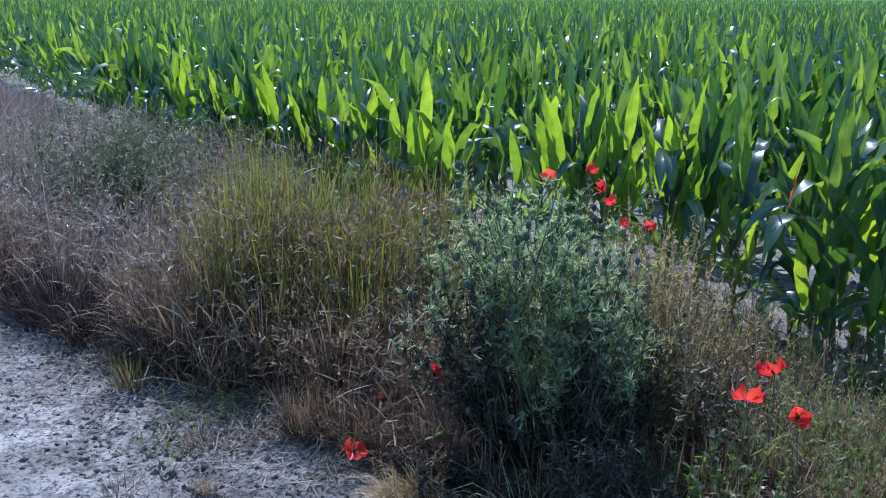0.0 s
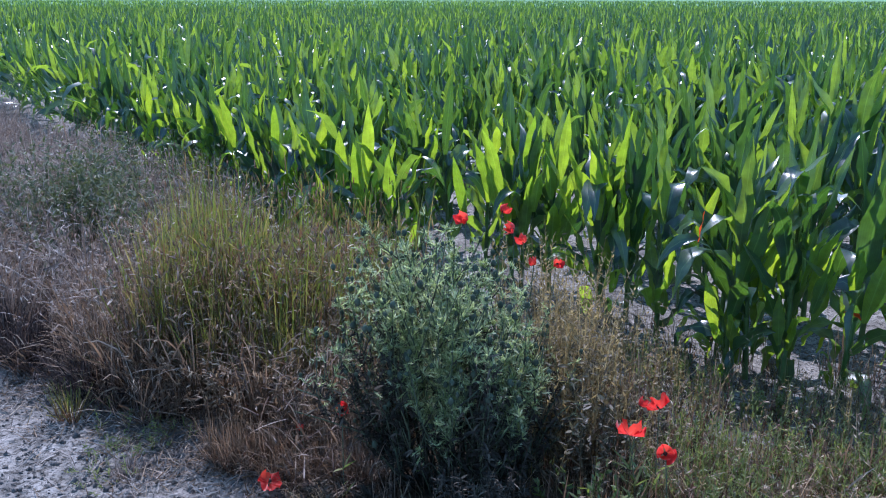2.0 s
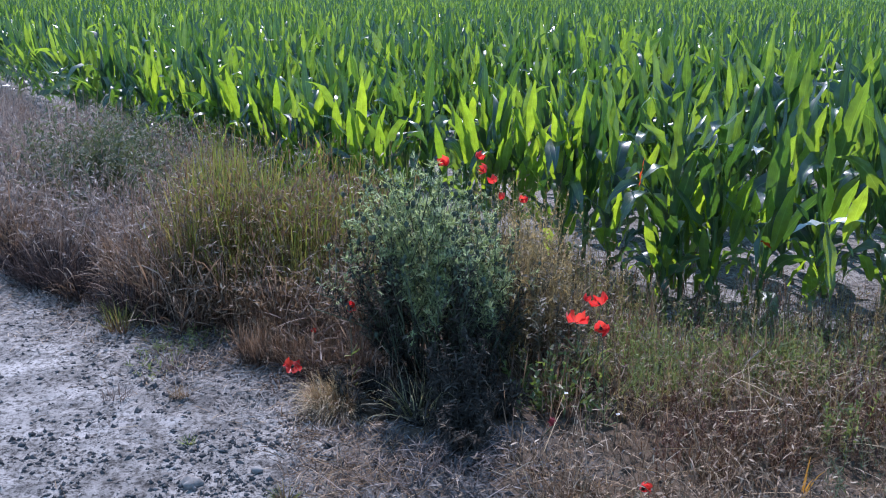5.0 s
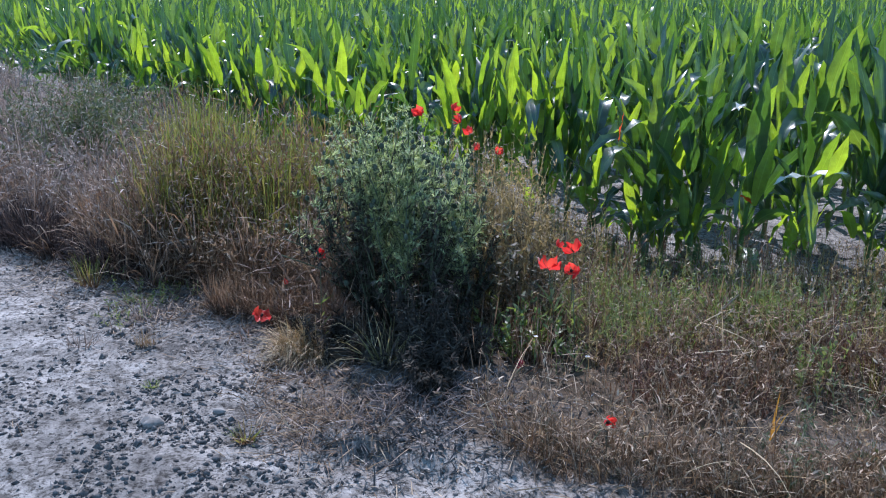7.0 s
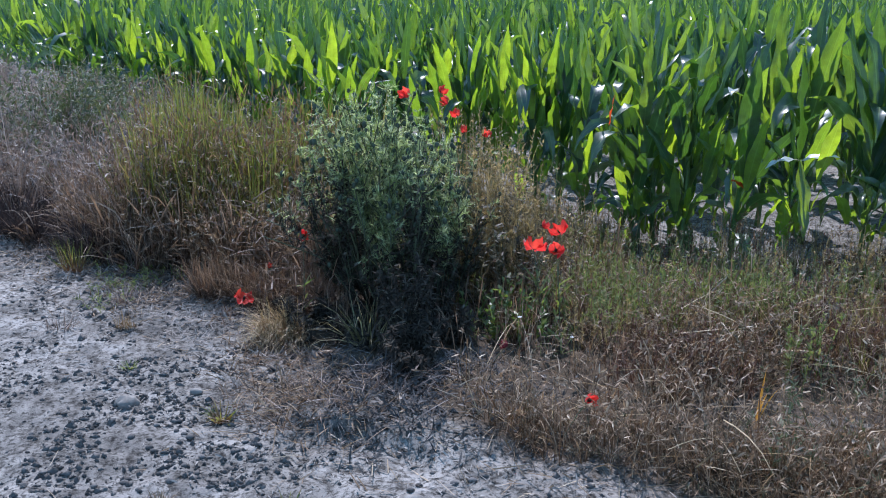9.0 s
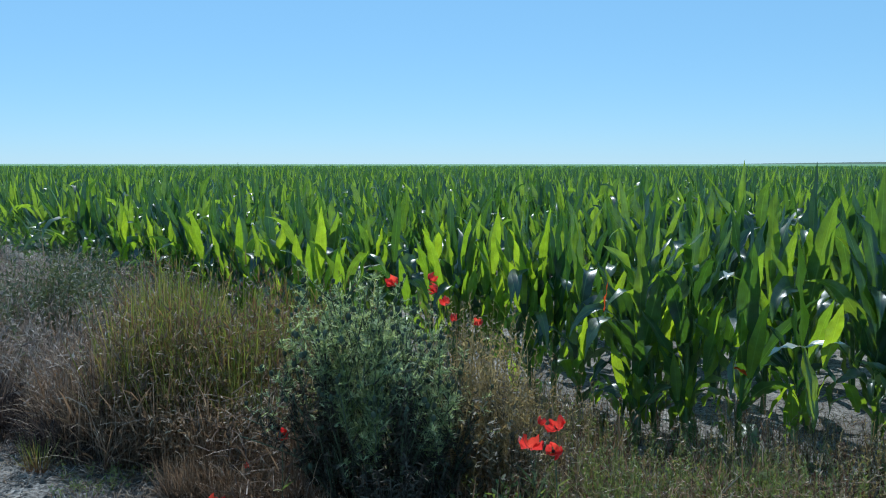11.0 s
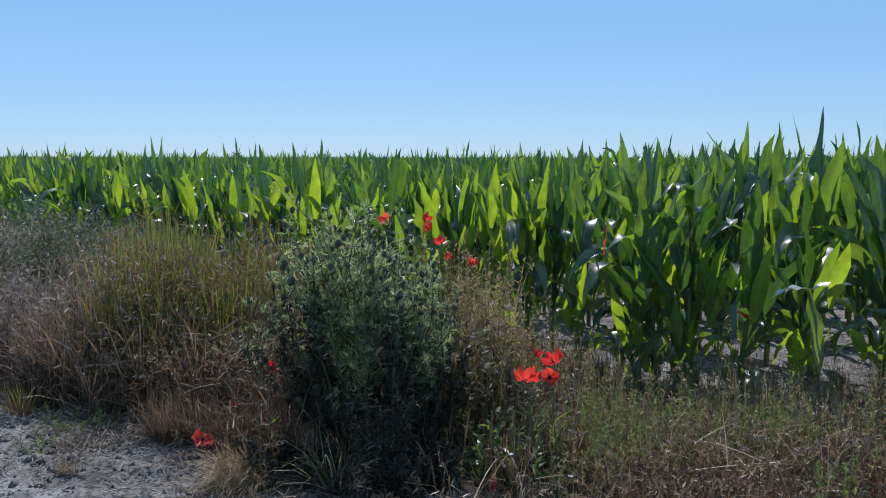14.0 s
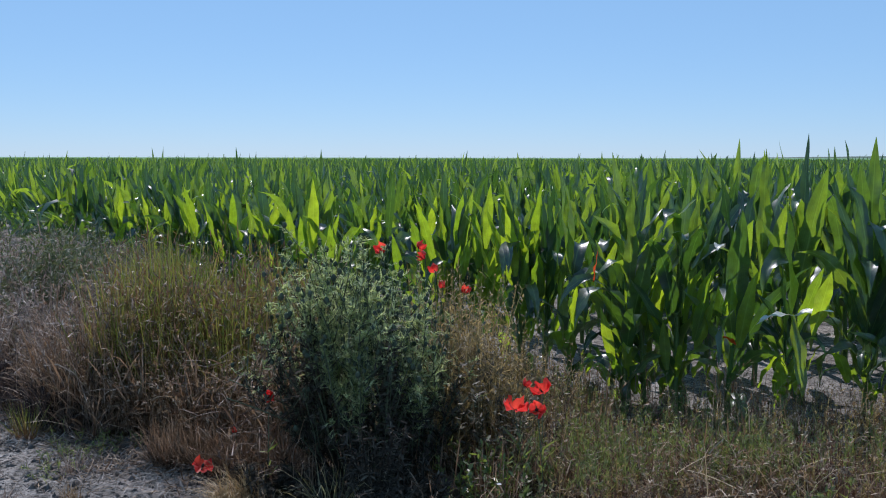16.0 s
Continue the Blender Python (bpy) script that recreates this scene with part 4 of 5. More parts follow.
stuff("foot_greens", sprigs(x, y, rng.uniform(0.07, 0.18, len(x)), 16, 0.034, 0.006, 0.35, 0.8), GREEN_WEED, "small green weeds at the foot of the maize", "weeds")
x, y = inside(420, (0.9, 3.0, 2.1, 3.2), lambda x, y: on_verge(x, y, 0.6, -0.35) * tufty(y + 3.0, x, 2.6, 0.15))
stuff("seeding_weeds", sprigs(x, y, rng.uniform(0.10, 0.24, len(x)), 24, 0.020, 0.0042, 0.4, 0.9), TAN_WEED, "olive-brown seeding weeds on the verge", "weeds")
x, y = inside(14, (1.35, 1.75, 1.3, 1.6), lambda x, y: 1 + 0 * x)
stuff("sage_weeds", sprigs(x, y, rng.uniform(0.06, 0.16, len(x)), 18, 0.045, 0.009, 0.6, 1.1), GREY_WEED, "grey-green leafy weeds in the matted grass", "weeds")
x, y = inside(12, (1.66, 1.78, 1.92, 2.04), lambda x, y: 1 + 0 * x)
stuff("upright_weeds", sprigs(x, y, rng.uniform(0.16, 0.30, len(x)), 22, 0.03, 0.007, 0.15, 0.8), GREEN_WEED, "upright green weeds in the matted grass", "weeds")
x, y = inside(130, (1.2, 2.5, 0.9, 1.8), lambda x, y: on_verge(x, y, 0.1, 0) * np.clip((x - 1.2) * 1.6, 0.1, 1) * tufty(x, y, 3.3, 0.1))
stuff("low_weeds", sprigs(x, y, rng.uniform(0.08, 0.2, len(x)), 20, 0.032, 0.0042, 0.5, 0.9), GREY_WEED, "low grey-green weeds among the matted grass", "weeds")
x, y = inside(420, (0.65, 3.0, 0.5, 2.5), lambda x, y: near_verge(x, y) * np.interp(x, [0.65, 1.3, 2.0], [0.35, 0.8, 1.0]))
stuff("brown_weeds", sprigs(x, y, rng.uniform(0.05, 0.17, len(x)), 22, 0.028, 0.0045, 0.6, 1.1), BROWN_WEED, "withered brown weeds in the matted grass", "weeds")
x, y = inside(300, (1.0, 3.0, 2.2, 3.05), lambda x, y: on_verge(x, y, 0.9, -0.4) * np.interp(x, [1.0, 1.6], [0.25, 1.0]) * tufty(x + 2.0, y, 2.8, 0.1))
stuff("russet_weeds", sprigs(x, y, rng.uniform(0.09, 0.22, len(x)), 26, 0.022, 0.005, 0.4, 0.9), RUST_WEED, "russet dying weeds on the verge before the maize", "weeds")
x, y = inside(34, (0.62, 0.92, 2.05, 2.4), lambda x, y: np.exp(-((x - 0.78) ** 2 + (y - 2.25) ** 2) / 0.012))
stuff("leafy_weeds", sprigs(x, y, rng.uniform(0.10, 0.25, len(x)), 15, 0.036, 0.011, 0.35, 1.0), BRIGHT_WEED, "yellow-green leafy weeds below the poppies", "weeds")


x, y = inside(240, (0.95, 2.1, 1.7, 2.6), lambda x, y: tufty(y, x, 2.9, 0.1) * soft_box(x, y, 0.95, 2.1, 1.7, 2.6, 0.2))
stuff("rust_weeds", sprigs(x, y, rng.uniform(0.10, 0.23, len(x)), 26, 0.018, 0.005, 0.3, 0.8), RUST_WEED, "rust-brown seeding weeds in the matted grass", "weeds")
# one leaf gone orange-yellow in the near verge
odd = grass(np.array([1.48, 1.49, 1.475]), np.array([1.66, 1.67, 1.65]), np.array([0.17, 0.13, 0.15]), np.array([0.012, 0.008, 0.007]), np.array([0.1, 0.3, 0.4]), np.array([0.6, 2.0, 1.4]))
tagged(part("yellow_leaf", odd, YELLOW_LEAF), "orange-yellow dying leaves standing in matted grass", "leaf")


# ---- the thistle bush ----
def spiny_leaves(root, way, length, width, bend):
    """Narrow leaves with pointed lobes along both sides."""
    n = len(root)
    way = unit(np.asarray(way, float))
    across = unit(np.cross(way, rng.normal(0, 1, (n, 3))))
    blade = strips(root, way, length, width, bend, 3, [0.7, 1.0, 0.6, 0.04])
    lobes = []
    for f, sign in ((0.22, 1), (0.28, -1), (0.5, 1), (0.56, -1)):
        at = root + way * (length * f)[:, None] - np.array((0, 0, 1.0)) * (length * bend * 0.16 * f)[:, None]
        lobes.append(strips(at, unit(way * 0.75 + across * sign * 0.8), length * rng.uniform(0.26, 0.42, n), width * 0.75, bend * 0.5, 1, [1.0, 0.06]))
    return joined(blade, *lobes)


def thistle_bush(cx, cy):
    bush = new("thistle_bush")
    bush.location = (cx, cy, float(ground_z(cx, cy)))
    tagged(bush, "large dense grey-green thistle bush with round heads", "bush")
    ball = ball_geo(7, 5)
    for i in range(116):
        a, rad = rng.uniform(0, 6.28), math.sqrt(rng.random())
        low = i >= 74                                     # short side shoots that clothe the foot
        tx, ty = 0.375 * rad * math.cos(a), 0.30 * rad * math.sin(a)
        tx *= 0.8 if tx > 0 else 1.0
        top = 0.90 * math.sqrt(max(0.0, 1 - 0.5 * rad ** 2)) * rng.uniform(0.72, 0.95)
        if low:
            tx, ty, top = (0.355 if math.cos(a) < 0 else 0.28) * math.cos(a) * rng.uniform(0.6, 1.0), 0.29 * math.sin(a) * rng.uniform(0.6, 1.0), rng.uniform(0.16, 0.46)
        top *= np.interp(tx, [-0.4, -0.05, 0.1, 0.4], [0.92, 1.0, 0.84, 0.64])
        t = np.linspace(0, 1, 7)
        out_t = (0.45 if tx < 0 else 0.62) + (0.55 if tx < 0 else 0.38) * t ** 0.7
        bow = np.stack([tx * out_t, ty * out_t, top * t - 0.01], -1)
        bow[1:, :2] += rng.normal(0, 0.008, (6, 2))
        bow[:, :2] += (t ** 2)[:, None] * rng.normal(0, 0.042, 2)
        if i in (75, 76):                                 # two long shoots that lean out of the bush
            bow = np.stack([-0.17 - 0.32 * t, -0.06 - 0.05 * t * (i - 74), 0.16 + 0.20 * t ** 0.7 - 0.05 * (i - 75) - 0.16 * (t < 0.01)], -1)
        ends, twigs = [bow[-1]], []
        for b in range(int(rng.integers(6, 10))):
            f = rng.uniform(0.12 if low else 0.3, 0.97)
            start = np.array([np.interp(f, t, bow[:, c]) for c in range(3)])
            out = headings(np.array([rng.uniform(0, 6.28)]), np.array([rng.uniform(0.35, 1.0)]))[0]
            ln = rng.uniform(0.06, 0.17)
            tw = start + out * ln * t[:, None] + np.array((0, 0, 1)) * (0.35 * ln * t ** 2)[:, None]
            twigs.append(tw)
            ends.append(tw[-1])
        geo = tubes(np.stack([bow] + twigs), np.stack([np.linspace(0.0045, 0.0018, 7)] + [np.linspace(0.0022, 0.0012, 7)] * len(twigs)), 4)
        stem = part("stem", geo, THISTLE_STEM, bush)
        pts = []
        for line, count in [(bow, 38)] + [(tw, 25) for tw in twigs]:
            nodes = rng.uniform(0.1 if count > 30 else 0.0, 1.0, max(3, count // 5))   # leaves sit in whorls
            f = np.clip(rng.choice(nodes, count) + rng.normal(0, 0.012, count), 0, 1)
            pts.append(np.stack([np.interp(f, t, line[:, c]) for c in range(3)], -1))
        pts = np.concatenate(pts)
        # low leaves have withered, coloured dark to paint the bush's shade too, higher up on some stems than on others
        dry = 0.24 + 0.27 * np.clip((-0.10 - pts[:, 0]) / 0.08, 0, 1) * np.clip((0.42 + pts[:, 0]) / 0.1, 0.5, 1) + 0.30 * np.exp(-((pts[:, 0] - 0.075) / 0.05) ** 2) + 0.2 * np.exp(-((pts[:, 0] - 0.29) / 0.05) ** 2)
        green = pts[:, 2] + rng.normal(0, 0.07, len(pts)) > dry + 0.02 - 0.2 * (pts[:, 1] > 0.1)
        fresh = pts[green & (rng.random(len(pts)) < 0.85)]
        n = len(fresh)
        part("foliage", spiny_leaves(fresh, headings(rng.uniform(0, 6.28, n), rng.normal(1.0, 0.42, n)), rng.uniform(0.016, 0.046, n), rng.uniform(0.0035, 0.0068, n), rng.uniform(-0.5, 1.3, n)), THISTLE, stem)
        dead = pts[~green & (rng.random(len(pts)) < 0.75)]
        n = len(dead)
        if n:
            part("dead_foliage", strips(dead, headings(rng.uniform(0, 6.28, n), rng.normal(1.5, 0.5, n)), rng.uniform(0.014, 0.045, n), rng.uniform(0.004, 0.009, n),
                                        rng.uniform(0.2, 2.5, n), 3, [0.6, 1.0, 0.6, 0.04]), WITHERED_SHADE, stem, "withered lower leaves, darkened for the shade inside the bush")
        for e in ends:
            if rng.random() < (0.6 if e[2] > 0.4 else 0.08):
                s = rng.uniform(0.005, 0.0095)
                egg = (ball[0] * np.array((s, s, s * 1.35)) + e + (0, 0, s), ball[1], ball[2])
                k = 14
                way = headings(rng.uniform(0, 6.28, k), rng.uniform(0.3, 2.0, k))
                spine = strips(e + (0, 0, s) + way * s * 0.8, way, s * rng.uniform(0.7, 1.3, k), s * 0.28, 0.1, 1, [1.0, 0.1])
                part("flower_head", joined(egg, spine), HEAD, stem)
    return bush


def ball_geo(sides, rings):
    t = np.linspace(0.02, math.pi - 0.02, rings + 1)
    pts = np.stack([np.zeros(rings + 1), np.zeros(rings + 1), -np.cos(t)], -1)[None]
    ang = np.arange(sides) * 2 * math.pi / sides
    v = np.stack([np.stack([np.sin(t)[:, None] * np.cos(ang), np.sin(t)[:, None] * np.sin(ang), -np.cos(t)[:, None] + 0 * ang], -1)], 0).reshape(-1, 3)
    f = np.array([[i * sides + j, i * sides + (j + 1) % sides, (i + 1) * sides + (j + 1) % sides, (i + 1) * sides + j] for i in range(rings) for j in range(sides)])
    return v, f, np.zeros((len(v), 2))


thistle_bush(0.365, 2.56)


def withered_stems(x, y, count, radius, height, label):
    """Last year's dead stems with hanging leaves, coloured dark to fill in the thistle's shadow."""
    clump = new("withered_stems")
    clump.location = (x, y, float(ground_z(x, y)))
    tagged(clump, label, "dead stems")
    t = np.linspace(0, 1, 6)
    for i in range(count):
        a, rad, h = rng.uniform(0, 6.28), radius * math.sqrt(rng.random()), height * rng.uniform(0.55, 1.0)
        foot = np.array((rad * math.cos(a), rad * math.sin(a), -0.01))
        line = foot + np.stack([0.04 * math.cos(a) * t ** 2, 0.04 * math.sin(a) * t ** 2, h * t], -1) + rng.normal(0, 0.003, (6, 3)) * t[:, None]
        stem = part("stem", tubes(line[None], np.linspace(0.004, 0.0015, 6)[None], 4), WITHERED_SHADE, clump)
        f = rng.uniform(0.02, 1, 100)
        p = np.stack([np.interp(f, t, line[:, c]) for c in range(3)], -1)
        part("dead_foliage", strips(p, headings(rng.uniform(0, 6.28, 100), rng.normal(1.5, 0.5, 100)), rng.uniform(0.014, 0.042, 100), rng.uniform(0.003, 0.008, 100),
                                    rng.uniform(0.3, 3.0, 100), 3, [0.6, 1.0, 0.6, 0.04]), WITHERED_SHADE, stem)
    return clump


# clumps set where the thistle's shadow lies, their dark colour deepening it
withered_stems(0.43, 2.12, 16, 0.075, 0.34, "clump of withered stems, darkened for the thistle's shadow before it")
withered_stems(0.45, 1.97, 14, 0.08, 0.17, "clump of withered stems, darkened for the thistle's shadow before it")
withered_stems(0.47, 1.90, 12, 0.07, 0.12, "clump of withered stems, darkened for the thistle's shadow before it")
withered_stems(0.14, 2.24, 16, 0.12, 0.16, "low withered stems, darkened for the shade at the thistle's foot")
withered_stems(0.55, 2.2, 14, 0.10, 0.16, "low withered stems, darkened for the shade at the thistle's foot")
withered_stems(0.02, 2.36, 12, 0.07, 0.12, "low withered stems, darkened for the shade at the thistle's foot")
withered_stems(0.46, 2.03, 12, 0.07, 0.10, "low withered stems, darkened for the shade at the thistle's foot")
withered_stems(0.30, 2.13, 14, 0.11, 0.11, "low withered stems, darkened for the shade at the thistle's foot")


# ---- poppies ----
def petal_geo(size, cup, r):
    n = 9
    u, v = np.meshgrid(np.linspace(-1, 1, n), np.linspace(0, 1, n))
    spread = u * 0.75 * (0.25 + 0.75 * np.sin(np.clip(v, 0, 1) * math.pi * 0.62))
    rad = size * 0.5 * v * (1 - 0.12 * u ** 2)
    lift = cup * v
    x = rad * np.cos(lift) * np.cos(spread * 1.25)
    yy = rad * np.cos(lift * 0.6) * np.sin(spread * 1.25) + 0 * x
    z = rad * np.sin(lift) + size * 0.13 * np.sin(u * 5 + r.uniform(0, 6)) * v ** 2 + size * 0.06 * np.sin(u * 12 + r.uniform(0, 6)) * v ** 3
    verts = np.stack([x, yy, z], -1).reshape(-1, 3)
    faces = np.array([[i * n + j, i * n + j + 1, (i + 1) * n + j + 1, (i + 1) * n + j] for i in range(n - 1) for j in range(n - 1)])
    return verts, faces, np.stack([u, v], -1).reshape(-1, 2)


def poppy(x, y, z, size=0.072, cup=0.7, lean=(0.0, 0.0), foot=None, seed=0, label="red poppy in flower on a thin stem", petals=None):
    """A poppy whose flower is at (x, y, z), facing up and leaning; its foot stands near by."""
    r = np.random.default_rng(900 + seed)
    plant = new("poppy")
    fx, fy = foot if foot else (x + r.normal(0, 0.03), y + r.normal(0, 0.03))
    fz = float(ground_z(fx, fy))
    plant.location = (fx, fy, fz)
    tagged(plant, label, "poppy", "poppies")
    top = np.array((x - fx, y - fy, z - fz))
    t = np.linspace(0, 1, 8)
    line = top * t[:, None]
    line[:, :2] *= (t ** 1.5)[:, None] / np.maximum(t, 1e-6)[:, None]
    line[0, 2] = -0.01
    part("stem", tubes(line[None], np.full((1, 8), 0.0016), 5), THISTLE_STEM, plant)
    turn = Euler((lean[0], lean[1], r.uniform(0, 6.28))).to_matrix()
    m = np.array(turn)
    for i in range(4):
        v, f, u = petal_geo(size * r.uniform(0.9, 1.1), cup * r.uniform(0.75, 1.2) + (0.12 if i % 2 else 0), r)
        a = i * math.pi / 2 + r.normal(0, 0.15)
        c, s = math.cos(a), math.sin(a)
        v = np.stack([v[:, 0] * c - v[:, 1] * s, v[:, 0] * s + v[:, 1] * c, v[:, 2]], -1)
        part("petal", (v @ m.T + top, f, u), petals or PETAL, plant)
    bv, bf, bu = ball_geo(8, 5)
    part("seed_capsule", ((bv * np.array((0.006, 0.006, 0.008)) + (0, 0, 0.008)) @ m.T + top, bf, bu), CAPSULE, plant)
    if z - fz > 0.15:
        n = 9
        p = line[r.integers(0, 4, n)] + r.normal(0, 0.002, (n, 3))
        leaf = strips(p, headings(r.uniform(0, 6.28, n), r.uniform(0.5, 1.2, n)), r.uniform(0.05, 0.11, n), 0.009, 0.8, 3, [0.5, 1.0, 0.7, 0.05])
        part("leaves", leaf, GREEN_WEED, plant)
    return plant


POPPIES = [  # x, y, z of the flower, size, cup, lean
    (0.361, 3.003, 0.789, 0.064, 1.0, (0.5, -0.1)), (0.488, 3.155, 0.785, 0.056, 1.05, (0.45, 0.2)), (0.528, 2.97, 0.769, 0.056, 0.9, (0.6, 0.3)),
    (0.565, 3.044, 0.702, 0.052, 0.8, (0.5, 0.2)), (0.599, 2.951, 0.649, 0.046, 1.1, (0.3, 0.4)), (0.682, 3.051, 0.620, 0.055, 1.0, (0.4, 0.3)),
    (0.861, 2.343, 0.330, 0.076, 0.5, (0.25, -0.15)), (0.964, 2.458, 0.360, 0.080, 0.6, (0.35, 0.1)), (0.922, 2.124, 0.392, 0.060, 0.85, (0.6, 0.4)),
    (0.896, 2.391, 0.398, 0.040, 1.1, (0.3, -0.4)), (0.014, 2.447, 0.325, 0.05, 0.8, (0.2, 0.0)), (-0.179, 2.70, 0.125, 0.036, 1.0, (0.3, 0.2)),
    (-0.215, 2.413, 0.092, 0.066, 0.3, (0.1, 0.0)), (0.97, 1.5, 0.155, 0.044, 1.0, (0.6, 0.3)),
]
poppy(0.765, 1.93, 0.12, 0.05, 1.2, (1.3, 0.3), seed=40, label="wilted dark red poppy low in the grass", petals=OLD_PETAL)
for i, (x, y, z, size, cup, lean) in enumerate(POPPIES):
    poppy(x, y, z - 0.012, size * 1.2, cup, (lean[0] + 0.45, lean[1]), seed=i)


# ---- small things on the ground ----
def tuft(name, x, y, count, length, mat, label, spread=0.5, bend=1.0, radius=0.03, width=0.003, category="grass"):
    a, rad = rng.uniform(0, 6.28, count), radius * np.sqrt(rng.random(count))
    px, py = x + rad * np.cos(a), y + rad * np.sin(a)
    geo = grass(px, py, length * rng.uniform(0.5, 1.1, count), width * rng.uniform(0.7, 1.4, count), np.abs(rng.normal(spread, 0.25, count)), bend * rng.uniform(0.4, 1.5, count), az=a + rng.normal(0, 0.4, count))
    base = np.array((x, y, float(ground_z(x, y))))
    ob = part(name, (geo[0] - base, geo[1], geo[2]), mat)
    ob.location = base
    return tagged(ob, label, category)


def straw_tussock(x, y, radius, count, length, lean, mat, label, tilt=0.55, bend=(2.0, 5.0)):
    """A dying grass clump whose blades have all sunk to one side."""
    a, rad = rng.uniform(0, 6.28, count), np.sqrt(rng.random(count))
    root = np.stack([radius * rad * np.cos(a), 0.7 * radius * rad * np.sin(a), np.full(count, -0.01)], -1)
    way = headings(rng.normal(lean, 0.75, count), np.abs(rng.normal(tilt, 0.3, count)))
    geo = strips(root, way, rng.uniform(*length, count), rng.uniform(0.0016, 0.0034, count), rng.uniform(*bend, count), 6, [0.9, 1.0, 0.95, 0.8, 0.6, 0.35, 0.05])
    geo[0][:, 2] = np.maximum(geo[0][:, 2], -0.012 + 0.012 * rng.random(len(geo[0])))
    ob = part("straw_tussock", geo, mat)
    ob.location = (x, y, float(ground_z(x, y)))
    return tagged(ob, label, "grass tussock")


straw_tussock(-0.02, 2.25, 0.085, 700, (0.10, 0.21), -2.5, GOLD_STRAW, "golden tussock of dry grass slumped onto bare soil")
straw_tussock(-0.03, 2.22, 0.10, 350, (0.06, 0.15), -1.9, STRAW, "brown dead grass below the golden tussock")
straw_tussock(-0.36, 2.66, 0.13, 700, (0.10, 0.24), -1.6, DRY_GRASS, "reddish-brown dry tussock at the verge's foot", 0.4, (0.6, 3.0))
straw_tussock(-0.14, 2.55, 0.13, 500, (0.08, 0.2), -1.8, DRY_GRASS, "reddish-brown dry tussock at the verge's foot", 0.45, (0.6, 3.0))
straw_tussock(-0.62, 2.28, 0.03, 60, (0.05, 0.11), -1.2, STRAW, "small tan tuft of dead grass on bare soil", 0.45, (0.4, 2.0))
tangle("matted_straw", 900, (-0.15, 0.5, 1.45, 2.2), lambda x, y: np.exp(-((x - 0.08 + 0.35 * (y - 1.8)) / 0.15) ** 2 - ((y - 1.80) / 0.24) ** 2) * tufty(x, y, 5.0, 0.2), MAT_GRASS, "tan straw matted over the soil beside the bank", (0.0, 0.03), (0.04, 0.14), (0.0016, 0.0032))
# grey straw over the small bank before the thistle
tangle("bank_straw", 300, (0.0, 0.85, 1.35, 1.86), lambda x, y: np.exp(-((x - 0.42) / 0.26) ** 2 - ((y - 1.8) / 0.2) ** 2), PALE_GRASS, "grey dead straw lying on the little bank", (0.0, 0.04), (0.05, 0.16), (0.0018, 0.0035))
tuft("grass_tuft", 0.30, 2.10, 52, 0.27, OLIVE_WEED, "arching pale grass tuft below the thistle", 0.5, 3.0, 0.05, 0.0042)
tuft("grass_tuft", -1.1, 2.93, 90, 0.17, GREEN_GRASS, "short olive-green grass tuft on the bare soil", 0.4, 0.8, 0.05)
tuft("grass_tuft", -0.073, 1.6, 40, 0.07, GREEN_GRASS, "small green seedling tuft on bare soil", 0.7, 1.0, 0.02, 0.005)
tuft("grass_tuft", -0.48, 1.95, 60, 0.035, GREEN_WEED, "tiny dark green plant on bare soil", 0.8, 0.8, 0.015, 0.004)

# crumbs of soil, dark on the pale ground
def lumps(x, y, size):
    v, f, u = ball_geo(5, 2)
    n = len(x)
    s = size[:, None, None] * rng.uniform(0.55, 1.6, (n, 1, 3)) * np.array((1, 1, 0.75))
    v = v[None] * s * (1 + rng.normal(0, 0.22, (n, len(v), 1)))
    a, t = rng.uniform(0, 6.28, n)[:, None], rng.normal(0, 0.35, n)[:, None]
    v = np.stack([v[..., 0] * np.cos(a) - v[..., 1] * np.sin(a), v[..., 0] * np.sin(a) + v[..., 1] * np.cos(a), v[..., 2] + v[..., 0] * np.sin(t)], -1)
    out = v + np.stack([x, y, ground_z(x, y) + size * 0.05], -1)[:, None]
    return out.reshape(-1, 3), (f[None] + (np.arange(n) * v.shape[1])[:, None, None]).reshape(-1, 4), np.zeros((n * v.shape[1], 2))


# where the soil lies broken into dark crumbs
CRUMBLY = [(-0.86, 1.95, 0.22), (-0.60, 1.87, 0.30), (-0.75, 1.78, 0.28), (-0.28, 1.66, 0.22), (-0.12, 1.36, 0.24), (-0.30, 1.26, 0.2), (0.04, 1.42, 0.16), (0.62, 1.12, 0.26), (-0.08, 1.03, 0.16), (-0.1, 1.95, 0.2), (-0.9, 2.1, 0.2)]


def bare(x, y):
    n = 0.35 * field_noise(x, y, 2.0) + 0.65 * field_noise(x, y, 6.0)
    spots = 0.0
    for a, b, r in CRUMBLY:
        spots = np.maximum(spots, np.exp(-((x - a) / r) ** 2 - ((y - b) / (0.55 * r)) ** 2))
    return (y < track_edge(x) + 0.15) * np.clip((n - 0.60 + 0.30 * spots) * 4.5, 0.07, 1)


x, y = inside(10500, (-2.0, 2.0, 0.8, 3.6), bare)
stuff("soil_crumbs", lumps(x, y, 0.0016 + 0.0105 * rng.random(len(x)) ** 3.4), CLOD, "dark crumbs of dry soil scattered on the track", "soil crumbs")
x, y = inside(1500, (-2.2, 3.2, 0.75, 4.0), lambda x, y: np.clip(1.2 - np.abs(y - track_edge(x)) * 1.6, 0.05, 1))
n = len(x)
